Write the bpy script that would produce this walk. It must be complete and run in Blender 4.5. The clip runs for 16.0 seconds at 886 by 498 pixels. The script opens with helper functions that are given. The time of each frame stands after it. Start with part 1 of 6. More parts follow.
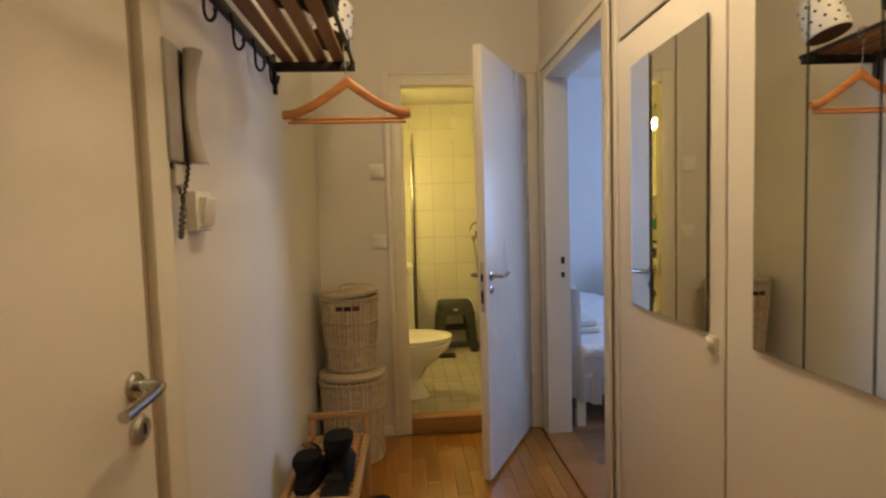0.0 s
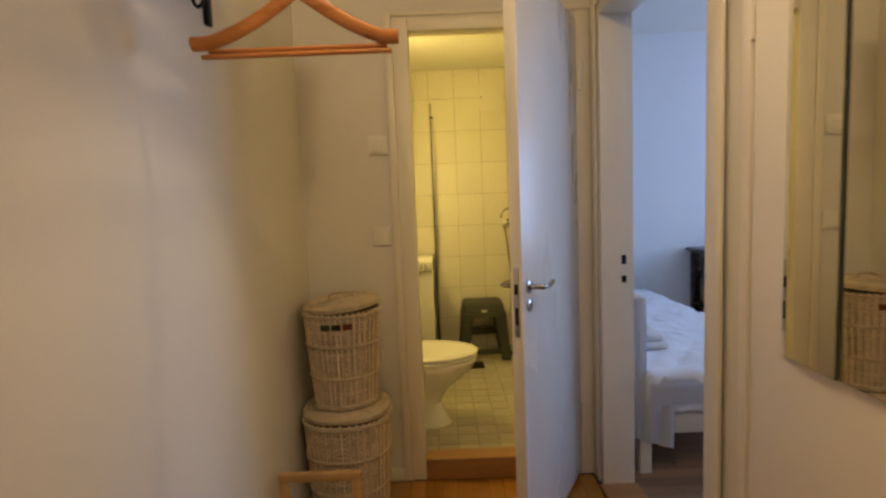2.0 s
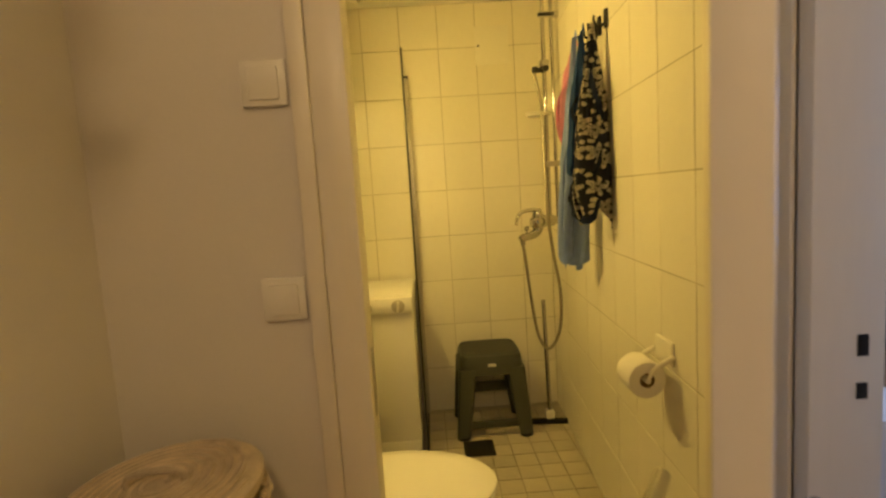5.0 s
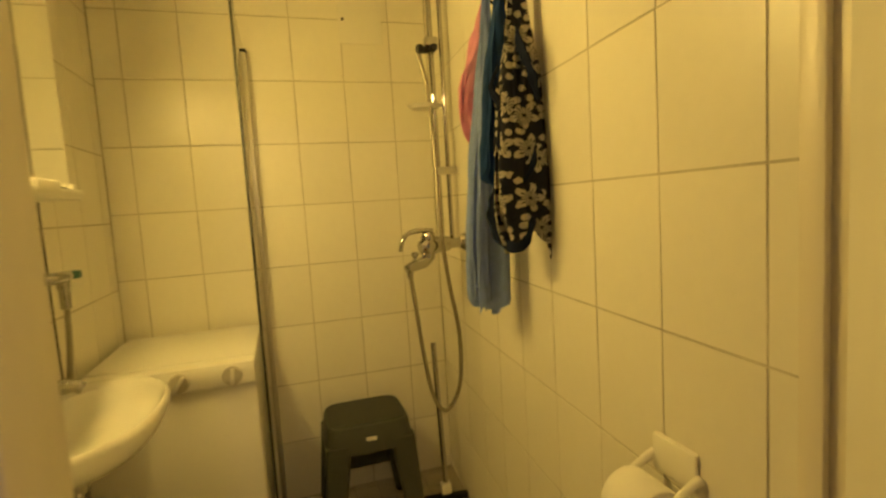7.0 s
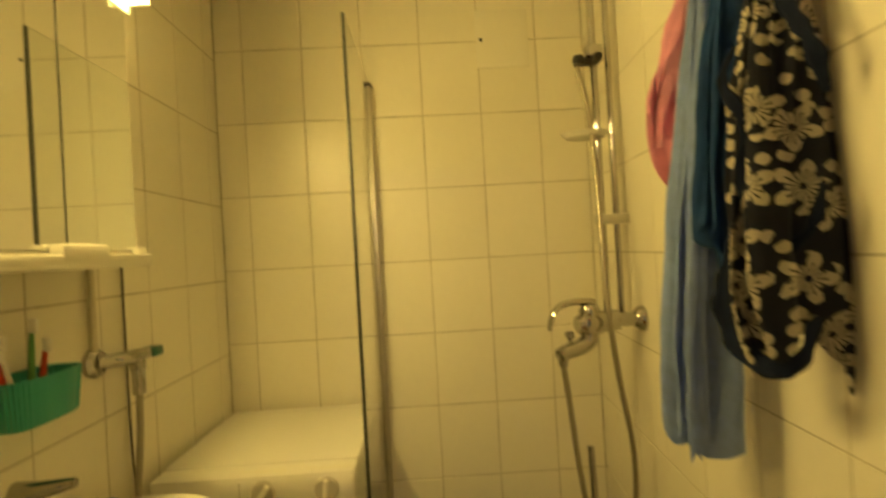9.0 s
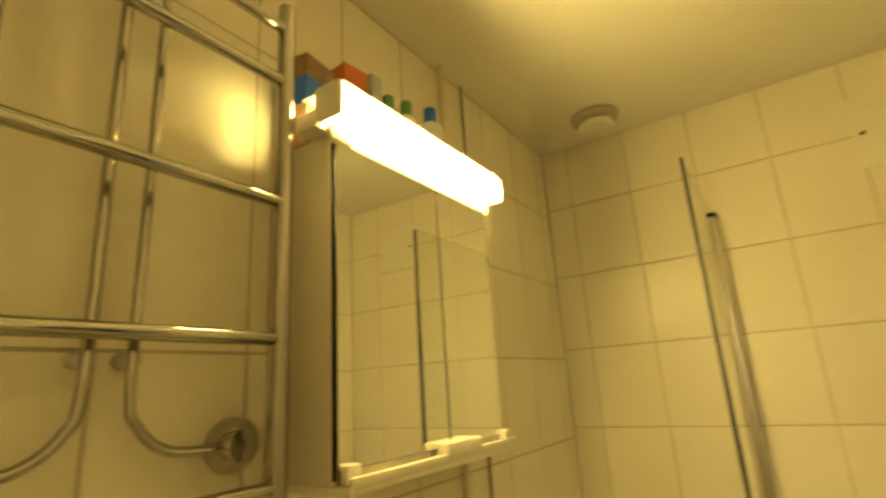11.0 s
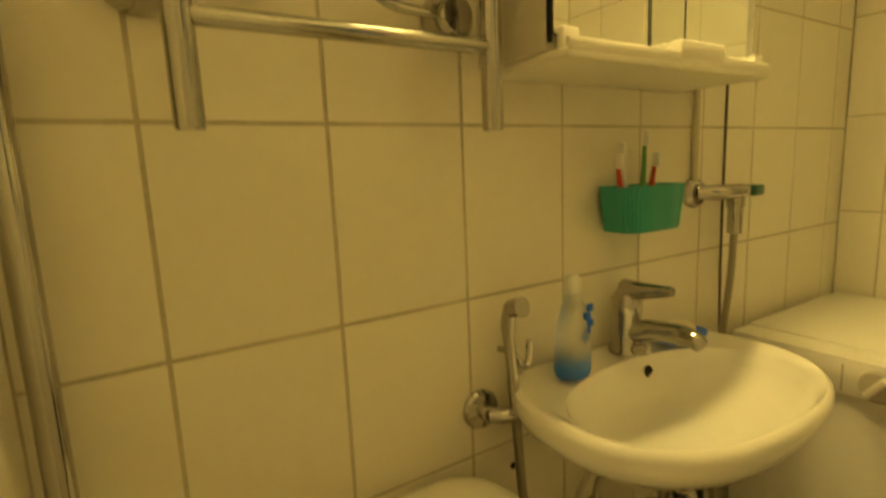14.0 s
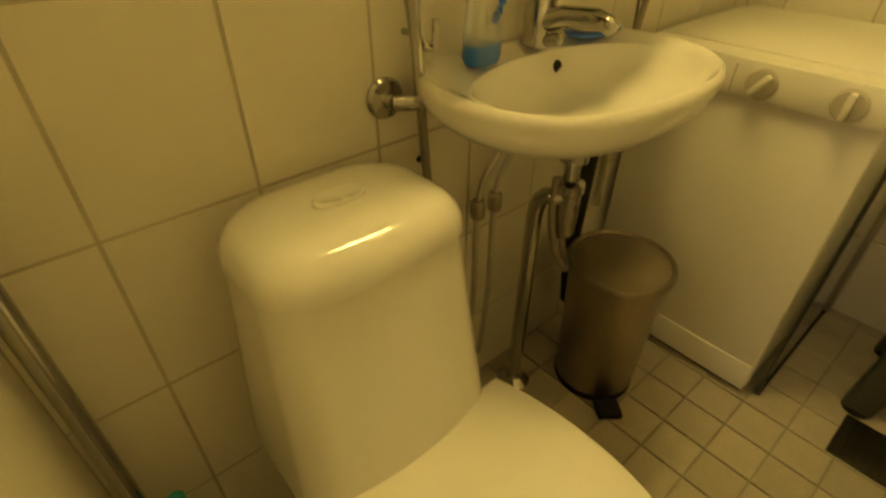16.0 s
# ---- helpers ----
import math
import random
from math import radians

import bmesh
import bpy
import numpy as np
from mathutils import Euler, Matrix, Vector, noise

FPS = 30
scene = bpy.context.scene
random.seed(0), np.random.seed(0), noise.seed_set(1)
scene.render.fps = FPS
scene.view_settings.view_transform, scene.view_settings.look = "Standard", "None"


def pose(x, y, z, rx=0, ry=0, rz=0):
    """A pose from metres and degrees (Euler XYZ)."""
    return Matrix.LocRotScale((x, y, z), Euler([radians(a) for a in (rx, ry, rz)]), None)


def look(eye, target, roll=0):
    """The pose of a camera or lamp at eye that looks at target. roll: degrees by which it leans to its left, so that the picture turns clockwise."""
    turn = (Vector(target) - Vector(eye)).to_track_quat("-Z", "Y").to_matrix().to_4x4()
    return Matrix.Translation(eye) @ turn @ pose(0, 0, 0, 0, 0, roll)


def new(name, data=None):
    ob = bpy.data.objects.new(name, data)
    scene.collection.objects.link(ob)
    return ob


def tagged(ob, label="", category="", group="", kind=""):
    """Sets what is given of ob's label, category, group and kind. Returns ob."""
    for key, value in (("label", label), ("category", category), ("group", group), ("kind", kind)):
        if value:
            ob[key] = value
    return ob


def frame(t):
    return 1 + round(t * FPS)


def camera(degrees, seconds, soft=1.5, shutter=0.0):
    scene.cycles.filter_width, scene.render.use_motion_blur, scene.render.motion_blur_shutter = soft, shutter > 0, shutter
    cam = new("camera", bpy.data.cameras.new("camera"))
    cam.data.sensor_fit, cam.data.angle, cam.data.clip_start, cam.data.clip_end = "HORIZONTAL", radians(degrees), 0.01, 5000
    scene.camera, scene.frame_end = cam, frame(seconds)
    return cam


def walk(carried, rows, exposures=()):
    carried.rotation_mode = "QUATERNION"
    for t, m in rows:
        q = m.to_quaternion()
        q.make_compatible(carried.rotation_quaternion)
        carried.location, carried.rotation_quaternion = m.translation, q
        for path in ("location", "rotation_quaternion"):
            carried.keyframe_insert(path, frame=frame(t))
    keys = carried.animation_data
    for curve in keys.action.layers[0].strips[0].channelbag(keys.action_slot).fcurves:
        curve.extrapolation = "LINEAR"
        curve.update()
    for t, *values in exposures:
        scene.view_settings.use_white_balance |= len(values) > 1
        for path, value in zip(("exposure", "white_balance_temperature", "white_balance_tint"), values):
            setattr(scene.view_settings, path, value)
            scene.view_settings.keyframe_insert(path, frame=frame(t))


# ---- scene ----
cam = camera(82.5, 16.0, soft=2.4, shutter=0.5)
PATH = [
    (0, (0.074, 0.124, 1.289), (0.203, 2.117, 1.165), -1.7),
    (0.5, (0.104, 0.28, 1.295), (0.19, 2.275, 1.186), -1.2),
    (1, (0.131, 0.449, 1.268), (0.199, 2.443, 1.134), -1.6),
    (1.5, (0.144, 0.638, 1.292), (0.194, 2.63, 1.12), -1.7),
    (2, (0.164, 0.799, 1.302), (0.166, 2.791, 1.118), -2.3),
    (2.5, (0.195, 1.026, 1.293), (0.133, 3.018, 1.125), -1.9),
    (3, (0.218, 1.225, 1.295), (0.144, 3.215, 1.113), -2.4),
    (3.5, (0.224, 1.454, 1.301), (0.182, 3.444, 1.104), -3.2),
    (3.7, (0.215, 1.545, 1.316), (0.196, 3.534, 1.106), -3.5),
    (5.8, (0.156, 2.353, 1.343), (0.364, 4.33, 1.125), -3.0),
    (6, (0.149, 2.398, 1.335), (0.436, 4.364, 1.126), -2.7),
    (6.5, (0.175, 2.575, 1.334), (0.626, 4.489, 1.143), -4.4),
    (7, (0.210, 2.735, 1.336), (0.784, 4.568, 1.159), -3.5),
    (7.5, (0.222, 2.837, 1.345), (0.897, 4.714, 1.197), -4.0),
    (8, (0.271, 2.962, 1.346), (0.836, 4.875, 1.196), -3.8),
    (8.5, (0.324, 3.09, 1.365), (0.577, 5.072, 1.263), -2.7),
    (9, (0.293, 3.177, 1.392), (0.355, 5.176, 1.4), -3.2),
    (9.5, (0.253, 3.211, 1.461), (0.069, 5.191, 1.673), -3.1),
    (10, (0.233, 3.214, 1.507), (-0.169, 5.129, 1.921), -2.0),
    (10.2, (0.237, 3.212, 1.529), (-0.259, 5.087, 2.016), -2.1),
    (12.3, (0.219, 3.268, 1.451), (-1.491, 4.257, 1.76), -4.3),
    (12.5, (0.205, 3.272, 1.426), (-1.518, 4.266, 1.636), -3.6),
    (13, (0.186, 3.274, 1.367), (-1.548, 4.269, 1.398), -3.3),
    (13.5, (0.203, 3.267, 1.315), (-1.533, 4.277, 1.173), -3.3),
    (14, (0.193, 3.267, 1.272), (-1.483, 4.312, 0.955), -2.5),
    (14.5, (0.205, 3.281, 1.211), (-1.377, 4.404, 0.726), -2.2),
    (15, (0.208, 3.281, 1.171), (-1.302, 4.383, 0.459), -2.0),
    (15.5, (0.213, 3.279, 1.179), (-1.148, 4.306, 0.135), -0.5),
    (16, (0.209, 3.28, 1.168), (-1.004, 4.332, -0.025), 0.3),
]
walk(cam, [(t, look(eye, target, roll)) for t, eye, target, roll in PATH],
     exposures=((0, 0.0, 6200, 9), (2.0, 0.0, 6450, 10), (3.7, 0.0, 6900, 12), (6.0, -0.22, 7300, 15), (7.5, -0.25, 6900, 13), (8.5, -0.28, 6600, 12),
                (12.4, -0.22, 6450, 12), (14, -0.15, 6450, 12), (16, -0.28, 6500, 12)))


# ---------------------------------------------------------------- world and lights
world = bpy.data.worlds.new("world")
scene.world = world
world.use_nodes = True
sky = world.node_tree.nodes.new("ShaderNodeTexSky")
sky.sky_type, sky.sun_disc, sky.sun_elevation, sky.sun_rotation = "NISHITA", False, radians(25), radians(200)
world.node_tree.links.new(sky.outputs[0], world.node_tree.nodes["Background"].inputs[0])
world.node_tree.nodes["Background"].inputs[1].default_value = 0.1

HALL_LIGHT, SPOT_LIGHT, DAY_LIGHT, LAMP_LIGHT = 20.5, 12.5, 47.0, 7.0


def lamp(name, kind, energy, color, m, size=0.1, size_y=None):
    data = bpy.data.lights.new(name, kind)
    data.energy, data.color = energy, color
    if kind == "AREA":
        data.shape, data.size, data.size_y = "RECTANGLE", size, size_y or size
    else:
        data.shadow_soft_size = size
    ob = new(name, data)
    ob.matrix_world = m
    return ob


# both hall lamps are unseen and added: bulb balances brightness, spot follows rack shadow
lamp("hall_unseen_bulb", "POINT", HALL_LIGHT, (1.0, 0.74, 0.42), pose(0.15, 1.20, 2.42), 0.06)
spot = lamp("hall_unseen_spot", "SPOT", SPOT_LIGHT, (1.0, 0.78, 0.49), look((0.19, 2.00, 2.53), (0.19, 1.50, 1.66)), 0.03)
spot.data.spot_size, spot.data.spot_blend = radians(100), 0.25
lamp("window_daylight", "AREA", DAY_LIGHT, (0.40, 0.57, 1.0), pose(4.16, 3.5, 1.6, 0, 90, 0), 1.4, 1.6)
lamp("table_bulb", "POINT", LAMP_LIGHT, (1.0, 0.66, 0.32), pose(3.58, 4.96, 1.16), 0.05)

# ---------------------------------------------------------------- materials


def mat(name, color, rough=0.5, metal=0.0, vary=0.08, scale=6.0, fine=120.0, bump=0.02, stretch=(1, 1, 1), second=None,
        per_piece=0.0, per_strand=0.0, coat=0.0, rough_vary=0.1, spec=0.5):
    """A surface with large and fine variation of colour, gloss and relief."""
    m = bpy.data.materials.new(name)
    m.use_nodes = True
    t = m.node_tree
    n, ln = t.nodes, t.links.new
    bsdf = n["Principled BSDF"]
    co = n.new("ShaderNodeTexCoord")
    mp = n.new("ShaderNodeMapping")
    mp.inputs["Scale"].default_value = stretch
    ln(co.outputs["Object"], mp.inputs[0])
    big = n.new("ShaderNodeTexNoise")
    big.inputs["Scale"].default_value, big.inputs["Detail"].default_value = scale, 4
    small = n.new("ShaderNodeTexNoise")
    small.inputs["Scale"].default_value, small.inputs["Detail"].default_value = fine, 3
    ln(mp.outputs[0], big.inputs[0]), ln(mp.outputs[0], small.inputs[0])
    add = n.new("ShaderNodeMath")
    add.operation = "MULTIPLY_ADD"
    ln(small.outputs[0], add.inputs[0])
    add.inputs[1].default_value = 0.5
    ln(big.outputs[0], add.inputs[2])
    ramp = n.new("ShaderNodeMapRange")
    ramp.inputs[1].default_value, ramp.inputs[2].default_value = 0.45, 1.05
    ln(add.outputs[0], ramp.inputs[0])
    mix = n.new("ShaderNodeMix")
    mix.data_type = "RGBA"
    dark = second or tuple(c * (1 - 2 * vary) for c in color)
    mix.inputs["A"].default_value, mix.inputs["B"].default_value = (*dark, 1), (*color, 1)
    ln(ramp.outputs[0], mix.inputs["Factor"])
    out = mix.outputs["Result"]
    if per_piece:
        info = n.new("ShaderNodeObjectInfo")
        hsv = n.new("ShaderNodeHueSaturation")
        mr = n.new("ShaderNodeMapRange")
        mr.inputs[3].default_value, mr.inputs[4].default_value = 1 - per_piece, 1 + per_piece
        ln(info.outputs["Random"], mr.inputs[0])
        ln(mr.outputs[0], hsv.inputs["Value"])
        ln(out, hsv.inputs["Color"])
        out = hsv.outputs[0]
    if per_strand:
        geo = n.new("ShaderNodeNewGeometry")
        hs2 = n.new("ShaderNodeHueSaturation")
        m2 = n.new("ShaderNodeMapRange")
        m2.inputs[3].default_value, m2.inputs[4].default_value = 1 - per_strand, 1 + per_strand
        ln(geo.outputs["Random Per Island"], m2.inputs[0])
        ln(m2.outputs[0], hs2.inputs["Value"])
        ln(out, hs2.inputs["Color"])
        out = hs2.outputs[0]
    ln(out, bsdf.inputs["Base Color"])
    rr = n.new("ShaderNodeMapRange")
    rr.inputs[3].default_value, rr.inputs[4].default_value = max(0, rough - rough_vary), min(1, rough + rough_vary)
    ln(big.outputs[0], rr.inputs[0])
    ln(rr.outputs[0], bsdf.inputs["Roughness"])
    bsdf.inputs["Metallic"].default_value = metal
    bsdf.inputs["Coat Weight"].default_value = coat
    bsdf.inputs["Specular IOR Level"].default_value = spec
    if bump:
        b = n.new("ShaderNodeBump")
        b.inputs["Strength"].default_value, b.inputs["Distance"].default_value = min(1, bump * 10), 0.002
        ln(add.outputs[0], b.inputs["Height"])
        ln(b.outputs[0], bsdf.inputs["Normal"])
    return m


def glass(name, color, rough=0.0):
    m = bpy.data.materials.new(name)
    m.use_nodes = True
    b = m.node_tree.nodes["Principled BSDF"]
    b.inputs["Base Color"].default_value, b.inputs["Roughness"].default_value = (*color, 1), rough
    b.inputs["Transmission Weight"].default_value, b.inputs["IOR"].default_value = 1.0, 1.45
    return m


def glow(name, color, strength):
    m = bpy.data.materials.new(name)
    m.use_nodes = True
    b = m.node_tree.nodes["Principled BSDF"]
    b.inputs["Base Color"].default_value = (0.8, 0.8, 0.75, 1)
    b.inputs["Emission Color"].default_value, b.inputs["Emission Strength"].default_value = (*color, 1), strength
    return m


WALL = mat("wall_paint", (0.73, 0.69, 0.62), 0.62, vary=0.03, scale=2.5, fine=160, bump=0.025)
CEIL = mat("ceiling_paint", (0.82, 0.80, 0.74), 0.8, vary=0.03, scale=2, fine=90, bump=0.03)
BEDWALL = mat("bedroom_paint", (0.80, 0.79, 0.77), 0.75, vary=0.03, scale=2.5, fine=160, bump=0.02)
FRAME = mat("frame_paint", (0.80, 0.74, 0.62), 0.38, vary=0.04, scale=3, fine=60, bump=0.015, stretch=(1, 1, 0.15))
LEAF = mat("door_paint", (0.80, 0.77, 0.71), 0.29, vary=0.03, scale=3, fine=45, bump=0.015, stretch=(1, 1, 0.2))
CLOSET = mat("closet_paint", (0.80, 0.74, 0.66), 0.45, vary=0.03, scale=2, fine=70, bump=0.012)
OAK = mat("oak_parquet", (0.47, 0.20, 0.030), 0.18, vary=0.2, scale=5, fine=70, bump=0.02, stretch=(4, 0.35, 1), per_piece=0.22, coat=0.4)
OAKGREY = mat("worn_parquet", (0.36, 0.22, 0.13), 0.38, vary=0.2, scale=5, fine=70, bump=0.02, stretch=(0.35, 4, 1), per_piece=0.28)
SUBFLOOR = mat("floor_joint", (0.07, 0.035, 0.015), 0.8)
SILL = mat("oak_sill", (0.45, 0.22, 0.08), 0.35, vary=0.2, scale=4, fine=60, stretch=(0.4, 4, 4))
TILE = mat("glazed_wall_tile", (0.80, 0.76, 0.65), 0.31, vary=0.025, scale=5, fine=40, bump=0.006, per_piece=0.025, rough_vary=0.06)
GROUT = mat("tile_grout", (0.65, 0.60, 0.48), 0.9, vary=0.2, scale=8, fine=200, bump=0.04)
FTILE = mat("floor_tile", (0.54, 0.49, 0.38), 0.42, vary=0.16, scale=7, fine=150, bump=0.02, per_piece=0.09)
FGROUT = mat("floor_grout", (0.42, 0.37, 0.27), 0.9, vary=0.2, scale=9, fine=200, bump=0.04)
CERAMIC = mat("white_ceramic", (0.82, 0.80, 0.74), 0.10, vary=0.01, scale=3, fine=20, bump=0, coat=0.4, rough_vary=0.03)
ENAMEL = mat("white_enamel", (0.80, 0.78, 0.73), 0.40, vary=0.015, scale=3, fine=60, bump=0.004, rough_vary=0.03)
PLASTIC = mat("white_plastic", (0.80, 0.77, 0.68), 0.35, vary=0.02, scale=5, fine=60, bump=0.008)
GREYPLASTIC = mat("grey_plastic", (0.42, 0.39, 0.35), 0.42, vary=0.03, scale=5, fine=80, bump=0.01)
CHROME = mat("chrome", (0.47, 0.46, 0.44), 0.09, metal=1, vary=0.03, scale=8, fine=60, bump=0, rough_vary=0.05)
STEEL = mat("brushed_steel", (0.60, 0.58, 0.54), 0.32, metal=1, vary=0.06, scale=6, fine=150, bump=0.01, stretch=(1, 1, 0.1))
HOSE = mat("dull_metal_hose", (0.36, 0.33, 0.27), 0.35, metal=0.8, vary=0.1, bump=0.02)
BLACKMETAL = mat("black_metal", (0.015, 0.014, 0.013), 0.45, metal=0.3, vary=0.2, bump=0.02)
RUBBER = mat("black_rubber", (0.012, 0.012, 0.012), 0.6, spec=0.25, vary=0.2, bump=0.02)
SLATWOOD = mat("brown_slat_wood", (0.30, 0.115, 0.03), 0.42, vary=0.2, scale=5, fine=80, bump=0.02, stretch=(6, 0.4, 6))
HANGWOOD = mat("hanger_wood", (0.55, 0.22, 0.065), 0.30, vary=0.15, scale=9, fine=90, bump=0.01, stretch=(0.5, 5, 5))
BENCHWOOD = mat("bench_birch", (0.52, 0.31, 0.13), 0.45, vary=0.15, scale=7, fine=90, bump=0.02, stretch=(3, 0.6, 3))
WICKER = mat("whitewashed_wicker", (0.70, 0.58, 0.41), 0.75, per_strand=0.22, vary=0.18, scale=30, fine=220, bump=0.08)
WICKERSHADE = mat("wicker_gap_shade", (0.27, 0.20, 0.12), 0.85, vary=0.28, scale=90, fine=300, bump=0.10, stretch=(1, 1, 2.4))
BROWNWICKER = mat("brown_wicker", (0.40, 0.27, 0.17), 0.75, vary=0.28, scale=80, fine=250, bump=0.10)
BLACKLEATHER = mat("black_leather", (0.007, 0.007, 0.008), 0.6, spec=0.2, vary=0.3, scale=20, fine=200, bump=0.05)
MIRROR = mat("mirror_glass", (0.90, 0.91, 0.88), 0.012, metal=1, vary=0.0, bump=0, rough_vary=0.0)
MIRROREDGE = mat("mirror_edge", (0.06, 0.07, 0.06), 0.3)
PANE = glass("clear_shower_glass", (0.93, 0.96, 0.92))
STOOLP = mat("dark_green_grey_plastic", (0.055, 0.06, 0.045), 0.42, vary=0.15, scale=10, fine=90, bump=0.02)
STOOLTOP = mat("stool_top_plastic", (0.030, 0.034, 0.027), 0.55, vary=0.15, scale=60, fine=260, bump=0.06)
TEAL = mat("teal_plastic", (0.025, 0.30, 0.25), 0.38, vary=0.05, bump=0.01)
BLUEP = mat("blue_plastic", (0.02, 0.13, 0.70), 0.3, vary=0.05, bump=0.01)
REDP = mat("red_plastic", (0.55, 0.05, 0.03), 0.35, vary=0.05, bump=0.01)
GREENP = mat("green_plastic", (0.10, 0.30, 0.10), 0.35, vary=0.05, bump=0.01)
ORANGEP = mat("orange_box_card", (0.65, 0.17, 0.05), 0.5, vary=0.1, bump=0.01)
SOAPM = mat("cream_soap", (0.82, 0.76, 0.58), 0.35, vary=0.05, bump=0.01)
LIQUID = mat("blue_liquid_soap", (0.01, 0.24, 0.98), 0.12, vary=0.05, bump=0)
BOTTLE = glass("clear_bottle_plastic", (0.95, 0.97, 0.97), 0.38)
CLEARCAP = mat("frosted_cap_plastic", (0.78, 0.78, 0.74), 0.35, vary=0.03, bump=0.005)
PAPER = mat("toilet_paper", (0.82, 0.79, 0.72), 0.95, vary=0.04, fine=300, bump=0.05)
CARD = mat("brown_cardboard", (0.30, 0.20, 0.11), 0.9)
PINKT = mat("pink_towelling", (0.95, 0.45, 0.66), 0.95, vary=0.12, scale=30, fine=420, bump=0.12)
LBLUET = mat("light_blue_towelling", (0.40, 0.54, 0.95), 0.95, vary=0.12, scale=45, fine=420, bump=0.3)
BLUET = mat("blue_towelling", (0.02, 0.085, 0.30), 0.95, vary=0.2, scale=40, fine=420, bump=0.15)
NAVYT = mat("navy_cotton", (0.012, 0.018, 0.045), 0.95, vary=0.2, scale=40, fine=300, bump=0.04, spec=0.1)
WHITET = mat("white_towelling", (0.78, 0.76, 0.74), 0.95, vary=0.08, scale=30, fine=380, bump=0.12)
SHEET = mat("white_bed_sheet", (0.80, 0.80, 0.82), 0.85, vary=0.04, scale=6, fine=300, bump=0.03)
WENGE = mat("dark_wenge_wood", (0.024, 0.009, 0.006), 0.28, vary=0.25, scale=6, fine=80, bump=0.01, stretch=(0.5, 5, 5))
BLACKBOX = mat("black_box_card", (0.013, 0.015, 0.02), 0.4, vary=0.2, bump=0.02)
RADIOB = mat("dark_blue_grey_plastic", (0.03, 0.035, 0.045), 0.3, vary=0.1, bump=0.01)
SILVERP = mat("silver_plastic", (0.42, 0.44, 0.48), 0.35, metal=0.4, vary=0.05, bump=0.01)
WAX = mat("white_wax", (0.82, 0.80, 0.76), 0.5, vary=0.03, bump=0.01)
TUBE = glow("fluorescent_cover", (1.0, 0.715, 0.19), 140.0)
DRAINM = mat("dark_drain_grate", (0.03, 0.028, 0.02), 0.5, metal=0.6)
# near-black gives the shade in holes and gaps; the candle wick shares it
DARKHOLE = mat("dark_hole", (0.01, 0.01, 0.01), 0.9)


def flower_mat():
    """Navy cloth printed with large cream petals that carry fine dark veins."""
    m = bpy.data.materials.new("navy_cream_leaf_print")
    m.use_nodes = True
    t = m.node_tree
    n, ln = t.nodes, t.links.new

    def math_node(op, a, b):
        k = n.new("ShaderNodeMath")
        k.operation = op
        for i, v in enumerate((a, b)):
            if isinstance(v, (int, float)):
                k.inputs[i].default_value = v
            else:
                ln(v, k.inputs[i])
        return k.outputs[0]

    co = n.new("ShaderNodeTexCoord")
    xyz = n.new("ShaderNodeSeparateXYZ")
    ln(co.outputs["Object"], xyz.inputs[0])
    flat = n.new("ShaderNodeCombineXYZ")
    ln(math_node("SUBTRACT", math_node("MULTIPLY", xyz.outputs[0], 0.80), math_node("MULTIPLY", xyz.outputs[1], 0.75)), flat.inputs[0])
    ln(xyz.outputs[2], flat.inputs[1])

    def cells(scale, rand):
        """Distance from the centre of a cell, angle round it and a random number of the cell."""
        v = n.new("ShaderNodeTexVoronoi")
        v.voronoi_dimensions = "2D"
        v.inputs["Scale"].default_value, v.inputs["Randomness"].default_value = scale, rand
        ln(flat.outputs[0], v.inputs["Vector"])
        d = n.new("ShaderNodeVectorMath")
        d.operation = "SUBTRACT"
        ln(flat.outputs[0], d.inputs[0]), ln(v.outputs["Position"], d.inputs[1])
        sd_ = n.new("ShaderNodeSeparateXYZ")
        ln(d.outputs[0], sd_.inputs[0])
        col = n.new("ShaderNodeSeparateColor")
        ln(v.outputs["Color"], col.inputs[0])
        return v.outputs["Distance"], math_node("ARCTAN2", sd_.outputs[1], sd_.outputs[0]), col.outputs[0]

    r, ang_, rnd = cells(16.0, 0.75)
    wav = n.new("ShaderNodeTexNoise")
    wav.inputs["Scale"].default_value = 70
    ln(flat.outputs[0], wav.inputs[0])
    jag = math_node("MULTIPLY", math_node("SUBTRACT", wav.outputs[0], 0.5), 0.22)
    turn = math_node("ADD", ang_, math_node("MULTIPLY", rnd, 6.0))
    lobes = math_node("COSINE", math_node("MULTIPLY", turn, 5.0), 0.0)
    edge = math_node("ADD", math_node("MULTIPLY", lobes, 0.13), jag)
    edge = math_node("ADD", edge, 0.40)
    petal = math_node("LESS_THAN", r, edge)
    ray = math_node("GREATER_THAN", math_node("ADD", math_node("COSINE", math_node("MULTIPLY", turn, 15.0), 0.0), math_node("MULTIPLY", jag, 4.0)), 0.50)
    ray = math_node("MULTIPLY", ray, math_node("LESS_THAN", r, 0.33))
    ray = math_node("MAXIMUM", ray, math_node("LESS_THAN", r, 0.07))
    r2, ang2, rnd2 = cells(42.0, 0.9)
    speck = math_node("MULTIPLY", math_node("LESS_THAN", r2, 0.34), math_node("GREATER_THAN", rnd2, 0.45))
    flower = math_node("MULTIPLY", petal, math_node("SUBTRACT", 1.0, ray))
    cream = math_node("MAXIMUM", flower, math_node("MULTIPLY", speck, math_node("GREATER_THAN", r, 0.50)))
    mix = n.new("ShaderNodeMix")
    mix.data_type = "RGBA"
    mix.inputs["A"].default_value, mix.inputs["B"].default_value = (0.016, 0.022, 0.048, 1), (0.70, 0.66, 0.58, 1)
    ln(cream, mix.inputs["Factor"])
